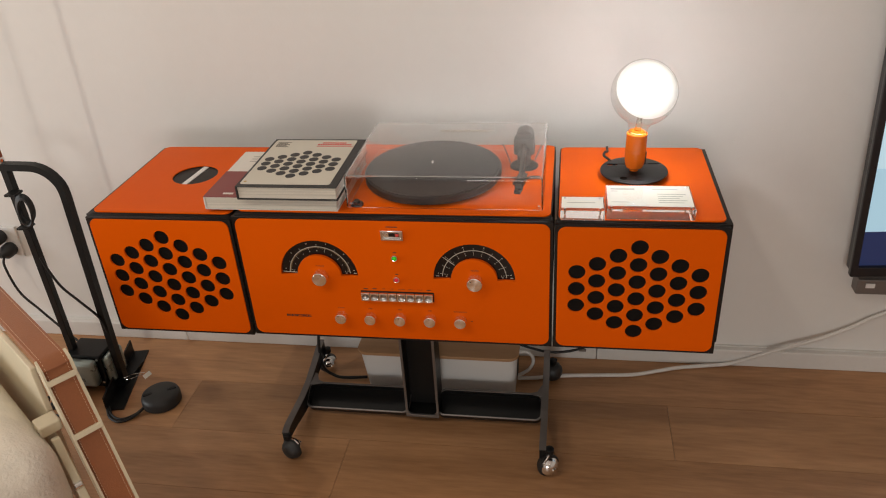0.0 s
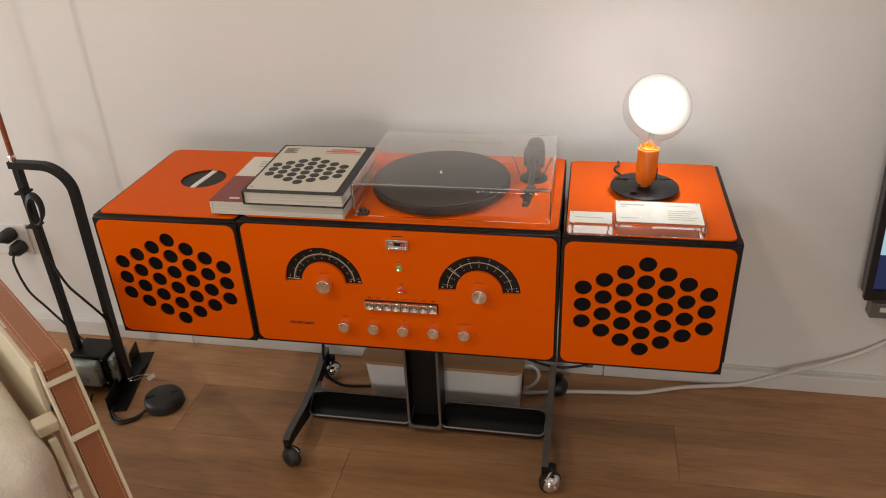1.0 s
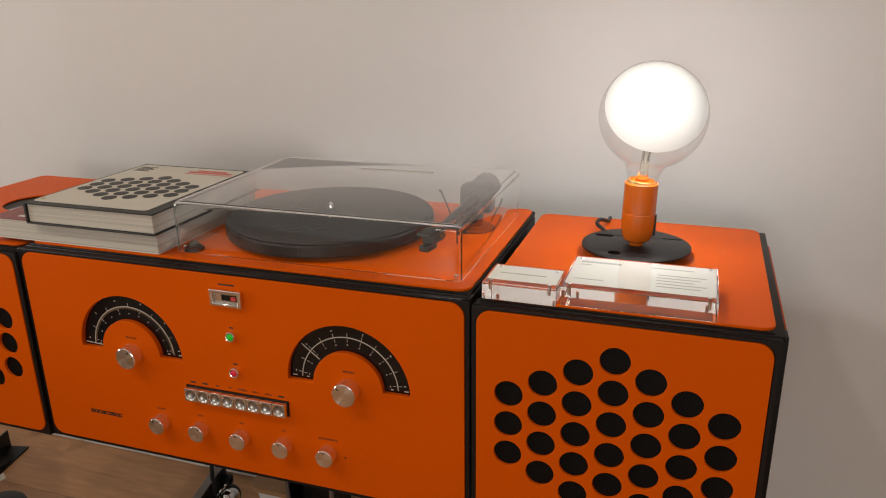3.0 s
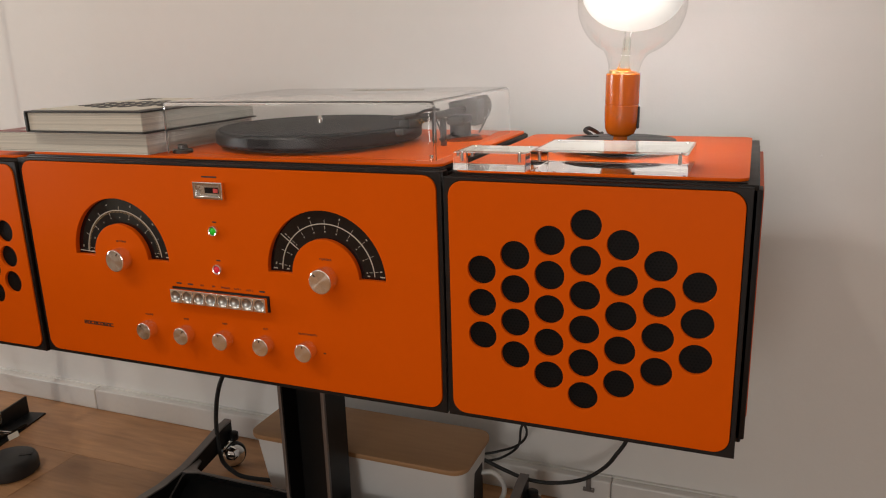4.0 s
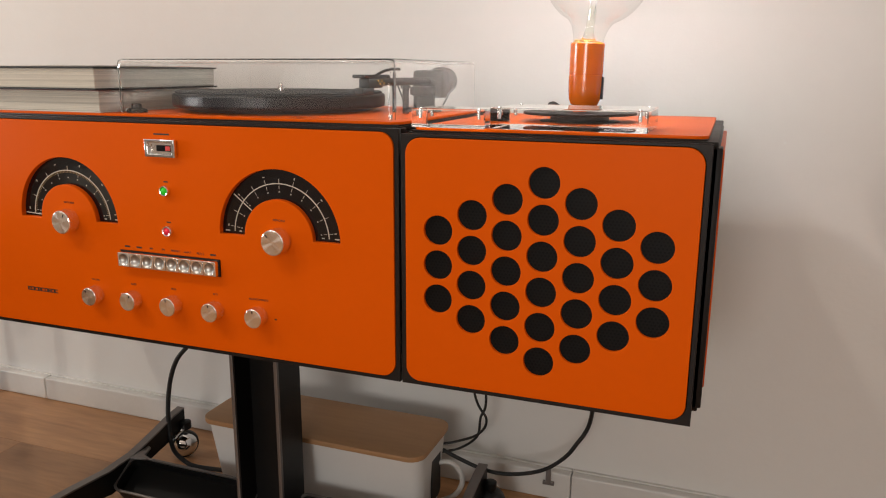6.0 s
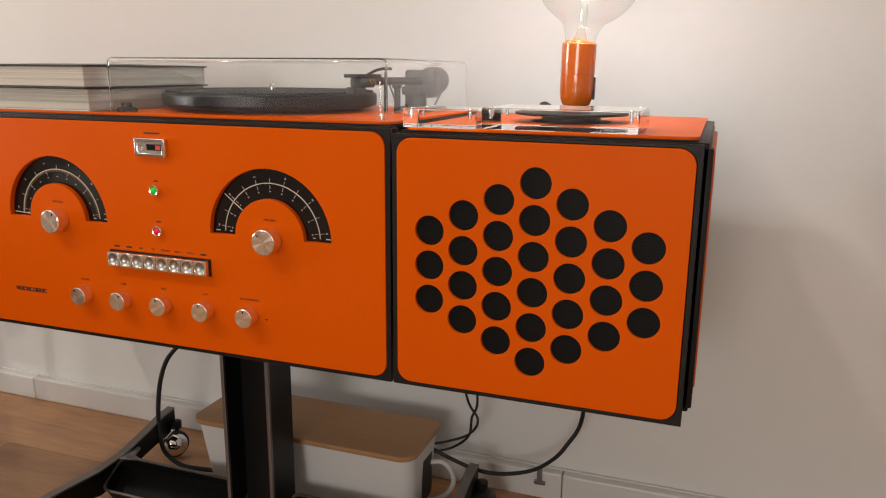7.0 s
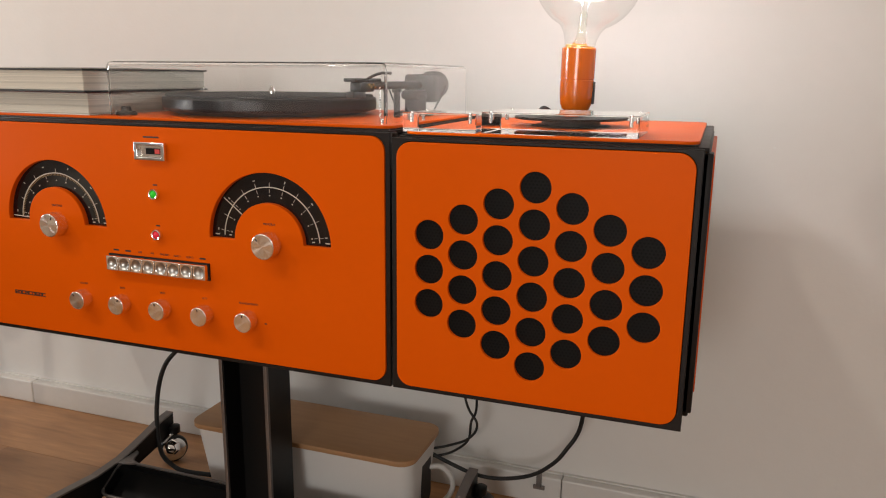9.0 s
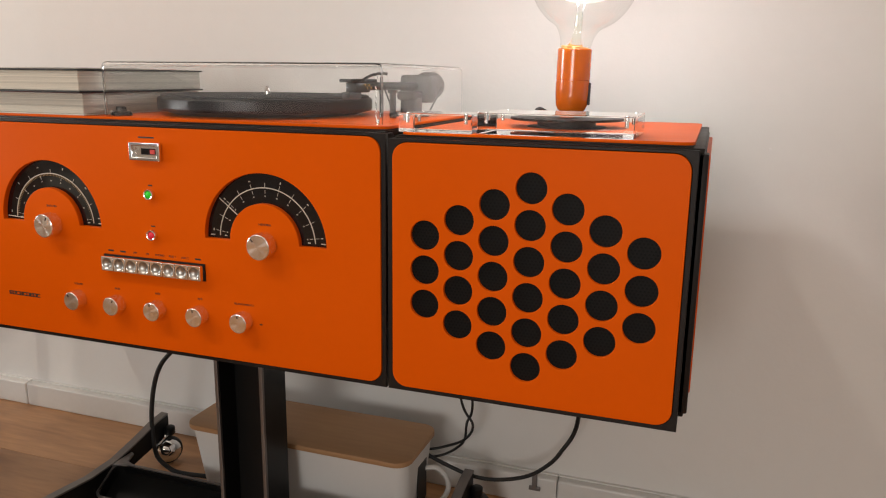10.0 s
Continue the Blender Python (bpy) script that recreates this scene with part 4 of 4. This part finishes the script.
cable([(0.461, 0.310, 0.452), (0.461, 0.395, 0.262), (0.435, 0.400, 0.193), (0.405, 0.402, 0.156), (0.372, 0.402, 0.135), (0.325, 0.402, 0.122), (0.285, 0.400, 0.123), (0.245, 0.396, 0.136), (0.208, 0.392, 0.152)], 0.0034, CORD, "black cable sagging from the loudspeaker to the cable box")

# ---- floor lamp with transformer base ----
toe = thing("floor_lamp", -0.921, 0.26, FZ, "black steel floor lamp with exposed transformer and carrying handle", "lamp")


def angle(x, s):
    return join(box(x - 0.022, x + 0.022, -0.125, 0.130, 0.0, 0.004), box(x - s * 0.022 - 0.002, x - s * 0.022 + 0.002, -0.125, 0.130, 0.004, 0.044))


part("base_angle", moved(angle(0.0, 1), pose(0.061, 0.017, 0, 0, 0, 13)), BLACK, toe, "black steel angle foot")
part("base_angle", moved(angle(0.0, -1), pose(-0.105, 0.006, 0, 0, 0, 13)), BLACK, toe, "black steel angle foot")
part("cross_plate", box(-0.12, 0.07, -0.02, 0.085, 0.006, 0.012), BLACK, toe)
bar = [(-0.0025, -0.013), (0.0025, -0.013), (0.0025, 0.013), (-0.0025, 0.013)]
line = [(0.060, 0.0, 0.012), (0.064, 0, 0.25), (0.070, 0, 0.50), (0.072, 0, 0.578)]
line += [(0.072 - 0.07 * (1 - math.cos(radians(a))), 0, 0.583 + 0.07 * math.sin(radians(a))) for a in range(10, 91, 10)]
line += [(-0.04, 0, 0.654), (-0.078, 0, 0.654)]
flat = bmesh.new()
rings = []
for i, q in enumerate(line):
    t = (Vector(line[min(i + 1, len(line) - 1)]) - Vector(line[max(i - 1, 0)])).normalized()
    nrm = Vector((t.z, 0, -t.x))
    rings.append([flat.verts.new(Vector(q) + nrm * a + Vector((0, b, 0))) for a, b in ((-0.0085, -0.010), (0.0085, -0.010), (0.0085, 0.010), (-0.0085, 0.010))])
for p, q in zip(rings, rings[1:]):
    for k in range(4):
        flat.faces.new((p[k], p[(k + 1) % 4], q[(k + 1) % 4], q[k]))
flat.faces.new(rings[0]), flat.faces.new(rings[-1])
part("carrying_handle", flat, BLACK, toe, "bent black bar handle", 35)
part("lamp_post", moved(box(-0.009, 0.009, -0.009, 0.009, 0.0, 0.646, 0.001, 1), pose(-0.062, 0.0, 0.010)), BLACK, toe, "square black post")
part("rod", tube([(-0.066, 0.0, 0.634), (-0.062, 0, 1.0), (-0.056, 0, 1.6)], 0.0062, 12), ROD, toe, "slim red-brown rod")
part("rod_ferrule", moved(lathe([(0.0085, 0.646), (0.0085, 0.674), (0.007, 0.678)], 16), Matrix.Translation((-0.066, 0, 0))), CHROME, toe)
core = part("transformer", box(-0.070, 0.032, -0.030, 0.050, 0.020, 0.116, 0.003), BLACK, toe, "bare mains transformer")
part("winding_cover", box(-0.060, 0.022, -0.058, -0.028, 0.030, 0.110, 0.011, 3), STEEL, core, "grey-green domed steel cover", 40)
part("winding_cover", box(0.030, 0.054, -0.026, 0.046, 0.026, 0.108, 0.010, 3), STEEL, core, "grey-green domed steel cover", 40)
for z in (0.032, 0.106):
    for x in (-0.062, 0.024):
        part("bolt", moved(lathe([(0.004, 0), (0.004, 0.003), (0, 0.0035)], 6), Matrix.Translation((x, -0.030, z)) @ UPRIGHT), CHROME, core)
part("cord_coil", join(*[moved(tube([(0.022 * math.cos(a) * (1 - 0.06 * k), -0.014 - 0.006 * k, 0.036 * math.sin(a)) for a in [2 * math.pi * j / 12 for j in range(13)]], 0.0034, 6, 3), pose(-0.036 + 0.004 * k, 0, 0.550, 0, 8, 0)) for k in range(5)]), CORD, toe, "coiled black cord hung on the post")
for z in (0.503, 0.592):
    part("cord_hook", box(-0.058, -0.030, -0.040, -0.009, z, z + 0.005), BLACK, toe)
for q in range(2):
    part("steel_loop", tube([(0.060, -0.020, 0.030), (0.10, -0.030 + 0.02 * q, 0.045), (0.125, 0.0 + 0.006 * q, 0.040)], 0.0008, 6), CHROME, toe)
part("paper_tag", moved(box(-0.006, 0.006, -0.011, 0.011, -0.0003, 0.0003), pose(0.130, 0.006, 0.032, 35, 50, -20)), CARD, toe, "small white tag on a wire")

puck = tagged(part("foot_dimmer", moved(lathe([(0.0, 0.0), (0.047, 0.0), (0.0505, 0.004), (0.0505, 0.022), (0.0475, 0.030), (0.040, 0.0345), (0.0, 0.0355)], 48), Matrix.Translation((-0.720, 0.199, FZ))), RUBBER, None, "", 40), "round black foot dimmer on the floor", "switch")
for u, v in ((-0.028, -0.014), (0.026, 0.016)):
    part("dimmer_slot", moved(box(-0.012, 0.012, -0.0045, 0.0045, 0.0335, 0.0362, 0.001), pose(-0.720 + u, 0.199 + v, FZ, 0, 0, 35)), BLACK, puck)
for k in range(2):
    cable([(-0.752, 0.165 - 0.006 * k, 0.062), (-0.768, 0.140 - 0.010 * k, 0.0565), (-0.795, 0.121 - 0.010 * k, 0.0558), (-0.826, 0.131 - 0.010 * k, 0.0558), (-0.850, 0.156 - 0.008 * k, 0.0558), (-0.884, 0.205, 0.0575), (-0.905, 0.245, 0.066)], 0.0034, CORD, "black flex looping from the foot dimmer to the lamp base")
cable([(-1.251, 0.440, 0.345), (-1.249, 0.425, 0.318), (-1.229, 0.420, 0.236), (-1.186, 0.420, 0.177), (-1.139, 0.415, 0.126), (-1.07, 0.395, 0.080), (-0.99, 0.360, 0.062)], 0.0034, CORD, "black flex from the wall socket to the floor lamp")
cable([(-0.972, 0.252, 0.460), (-0.960, 0.249, 0.425), (-0.937, 0.246, 0.377), (-0.903, 0.246, 0.337), (-0.862, 0.248, 0.284), (-0.856, 0.252, 0.240), (-0.862, 0.262, 0.190), (-0.885, 0.275, 0.150)], 0.0034, CORD, "black flex sagging between the post and the handle")
cable([(-1.06, 0.20, 0.030), (-1.04, 0.165, 0.008), (-0.99, 0.160, 0.006), (-0.955, 0.19, 0.006), (-0.97, 0.235, 0.014)], 0.0034, CORD, "black flex coiled beside the transformer", at=(0.039, -0.04, FZ))

# ---- wall socket ----
sock = tagged(part("wall_socket", box(-1.37, -1.225, WALL_Y - 0.008, WALL_Y, 0.318, 0.416, 0.002), WHITE_PLASTIC), "white wall socket with black plugs in it", "socket")
for x, z in ((-1.275, 0.388), (-1.255, 0.348)):
    pl = part("plug", moved(lathe([(0, 0), (0.019, 0), (0.021, 0.006), (0.020, 0.030), (0.012, 0.040), (0.006, 0.052), (0, 0.052)], 24), Matrix.Translation((x, WALL_Y - 0.008, z)) @ UPRIGHT), RUBBER, sock, "black mains plug", 40)

tagged(part("cable_clip", join(box(0.378, 0.386, 0.458, 0.467, 0.086, 0.112, 0.001), box(0.372, 0.392, 0.462, 0.467, 0.080, 0.087, 0.001)), GREY_METAL), "small grey clip fixed on the baseboard", "clip")

tagged(part("wall_pin", moved(lathe([(0.0009, 0.0), (0.0009, 0.004), (0.0018, 0.0045), (0.0016, 0.0062), (0, 0.0068)], 14), Matrix.Translation((0.702, WALL_Y, 0.681)) @ UPRIGHT), WHITE_PLASTIC, None, "", 40), "small pale pin stuck in the wall", "pin")

# ---- television ----
tv = thing("television", 1.612, 0.428, 0.398, "dark wall-mounted television showing a blue picture", "television")
tv.rotation_euler[1] = radians(-2.8)
part("housing", box(-0.615, 0.615, 0.012, 0.045, 0.0, 0.72, 0.004), BEZEL, tv)
part("bezel", sheet([rrect(-0.62, 0.62, -0.003, 0.725, 0.004, 3), rrect(-0.604, 0.604, 0.022, 0.706, 0.001, 2)], 0.016, 0.002, stand(0.004)), BEZEL, tv, "dark glossy frame")
SKY = [(0.020, 0.112, (0.010, 0.020, 0.075)), (0.112, 0.270, (0.42, 0.62, 0.72)), (0.270, 0.400, (0.55, 0.72, 0.80)), (0.400, 0.500, (0.16, 0.20, 0.33)), (0.500, 0.704, (0.01, 0.03, 0.09))]
for z0, z1, c in SKY:
    part("screen_field", box(-0.606, 0.606, 0.008, 0.0118, z0, z1), glow("screen_field", c, 1.25, (0.01, 0.01, 0.01)), tv)
mount = tagged(part("wall_plate", box(1.027, 1.27, WALL_Y - 0.035, WALL_Y, 0.298, 0.340, 0.003), GREY_METAL), "grey metal plate on the wall below the television", "plate")
part("plate_insert", box(1.046, 1.066, WALL_Y - 0.0375, WALL_Y - 0.035, 0.318, 0.330), WHITE_PLASTIC, mount)

# ---- armchair ----
chair = thing("armchair", -0.517, -0.2885, -0.010, "ivory-framed armchair with stitched tan leather arm and cream wool seat", "armchair", rz=-36.2)
AW = 0.044                                  # width of the arm band


def band_line(drop):
    """The line of the arm from its back, over the rounded corner and down the sloping front."""
    pts = [(-0.62, 0.622), (-0.45, 0.622), (-0.30, 0.622), (-0.15, 0.622), (-0.008, 0.622)]
    pts += [(-0.008 + 0.030 * math.sin(radians(a)), 0.592 + 0.030 * math.cos(radians(a))) for a in (15, 30, 45, 60)]
    pts += [(0.023, 0.588), (0.062, 0.4945), (0.105, 0.389), (0.150, 0.279), (0.195, 0.169), (0.238, 0.0625)]
    out = []
    for i, (x, z) in enumerate(pts):
        a, b = pts[max(i - 1, 0)], pts[min(i + 1, len(pts) - 1)]
        t = Vector((b[0] - a[0], b[1] - a[1])).normalized()
        out.append((x + t.y * drop, z - t.x * drop))
    return out


def band(y0, y1, d0, d1, first=0, last=99):
    """A strip that follows the arm, between two depths."""
    bm, rings = bmesh.new(), []
    for (xa, za), (xb, zb) in list(zip(band_line(d0), band_line(d1)))[first:last]:
        rings.append([bm.verts.new(q) for q in ((xa, y0, za), (xa, y1, za), (xb, y1, zb), (xb, y0, zb))])
    for p, q in zip(rings, rings[1:]):
        for k in range(4):
            bm.faces.new((p[k], p[(k + 1) % 4], q[(k + 1) % 4], q[k]))
    bm.faces.new(rings[0]), bm.faces.new(rings[-1])
    return bm


part("arm_leather", band(-AW, 0.0, 0.0, 0.012, 0, 9), LEATHER, chair, "tan leather band", 40)
part("arm_leather", band(-AW, 0.0, 0.004, 0.010, 8), LEATHER, chair, "tan leather band", 40)
for y in (-AW + 0.0045, -0.0045):
    stitches, pts = [], [p if k < 9 else q for k, (p, q) in enumerate(zip(band_line(-0.0003), band_line(0.0037)))]
    for (xa, za), (xb, zb) in zip(pts, pts[1:]):
        n = max(1, int(math.hypot(xb - xa, zb - za) / 0.0055))
        for k in range(n):
            u = (k + 0.5) / n
            stitches.append(moved(box(-0.0018, 0.0018, -0.0004, 0.0004, -0.0003, 0.0003), pose(xa + (xb - xa) * u, y, za + (zb - za) * u, 0, math.degrees(math.atan2(za - zb, xb - xa)), 0)))
    part("stitching", join(*stitches), STITCH, chair, "row of pale stitches")
part("arm_rail", band(-AW - 0.0035, -AW, -0.002, 0.022, 5), IVORY, chair, "ivory edge rail", 40)
part("arm_rail", band(0.0, 0.0050, -0.002, 0.022, 5), IVORY, chair, "ivory edge rail", 40)
for x, z in ((0.0245, 0.585), (0.0640, 0.490)):
    part("cross_bar", moved(box(-0.0050, 0.0050, -AW - 0.004, 0.0045, -0.006, 0.0035, 0.0012), pose(x, 0, z, 0, 67.5, 0)), IVORY, chair, "ivory cross bar")
part("side_panel", box(-0.60, -0.012, -AW - 0.012, -AW - 0.002, 0.25, 0.606, 0.002), IVORY, chair, "ivory side frame")
part("seat_bracket", join(box(-0.010, 0.026, -0.084, -AW - 0.0035, 0.491, 0.513, 0.003), moved(box(-0.008, 0.008, -0.074, -0.060, -0.135, 0.0, 0.002), pose(0.030, 0, 0.485, 0, -22, 0))), IVORY, chair, "ivory bracket")
part("bracket_bolt", moved(lathe([(0.008, 0), (0.008, 0.012), (0, 0.013)], 16), pose(0.070, -0.062, 0.40, 0, 0, 0) @ UPRIGHT), CHROME, chair)
seat = bmesh.new()
bmesh.ops.create_cube(seat, size=1)
bmesh.ops.transform(seat, matrix=Matrix.Translation((-0.28, -0.378, 0.432)) @ Matrix.Diagonal((0.80, 0.60, 0.21, 1)), verts=seat.verts)
bmesh.ops.bevel(seat, geom=list(seat.edges), offset=0.07, segments=6, affect="EDGES", profile=0.5)
bmesh.ops.subdivide_edges(seat, edges=list(seat.edges), cuts=2, use_grid_fill=True)
for v in seat.verts:
    v.co += v.co.normalized() * 0.006 * noise.noise(v.co * 9)
part("seat_cushion", seat, BOUCLE, chair, "cream wool seat cushion", 80)
part("seat_base", box(-0.52, 0.08, -0.66, -0.13, 0.20, 0.325, 0.006), IVORY, chair)
for x in (-0.50, 0.08):
    for y in (-0.62, -0.14):
        part("leg", moved(lathe([(0.012, 0.062), (0.016, 0.08), (0.018, 0.20)], 16), Matrix.Translation((x, y, 0))), IVORY, chair, "", 40)

# ---- floor planks ----
PW, PL = 0.186, 1.24
random.seed(4)
bm = box(-PL / 2 + 0.0005, PL / 2 - 0.0005, -PW / 2 + 0.0005, PW / 2 - 0.0005, -0.012, 0.0)
plank_mesh = bpy.data.meshes.new("plank")
bm.to_mesh(plank_mesh)
bm.free()
plank_mesh.materials.append(PLANK)
y, row = WALL_Y - 0.01 - PW / 2, 0
while y > BACK + PW / 2:
    x = LEFT - PL / 2 + (row * 0.47) % PL
    while x - PL / 2 < RIGHT - 0.02:
        a, b = max(x - PL / 2, LEFT), min(x + PL / 2, RIGHT)
        mesh = plank_mesh
        if b - a < PL - 0.001:                         # planks cut off at the walls
            cut = box(a - x + 0.0005, b - x - 0.0005, -PW / 2 + 0.0005, PW / 2 - 0.0005, -0.012, 0.0)
            mesh = bpy.data.meshes.new("plank")
            cut.to_mesh(mesh)
            cut.free()
            mesh.materials.append(PLANK)
        if b - a > 0.01:
            ob = new("plank", mesh)
            ob.location, ob.parent = (x, y, FZ), floor
        x += PL
    y -= PW
    row += 1
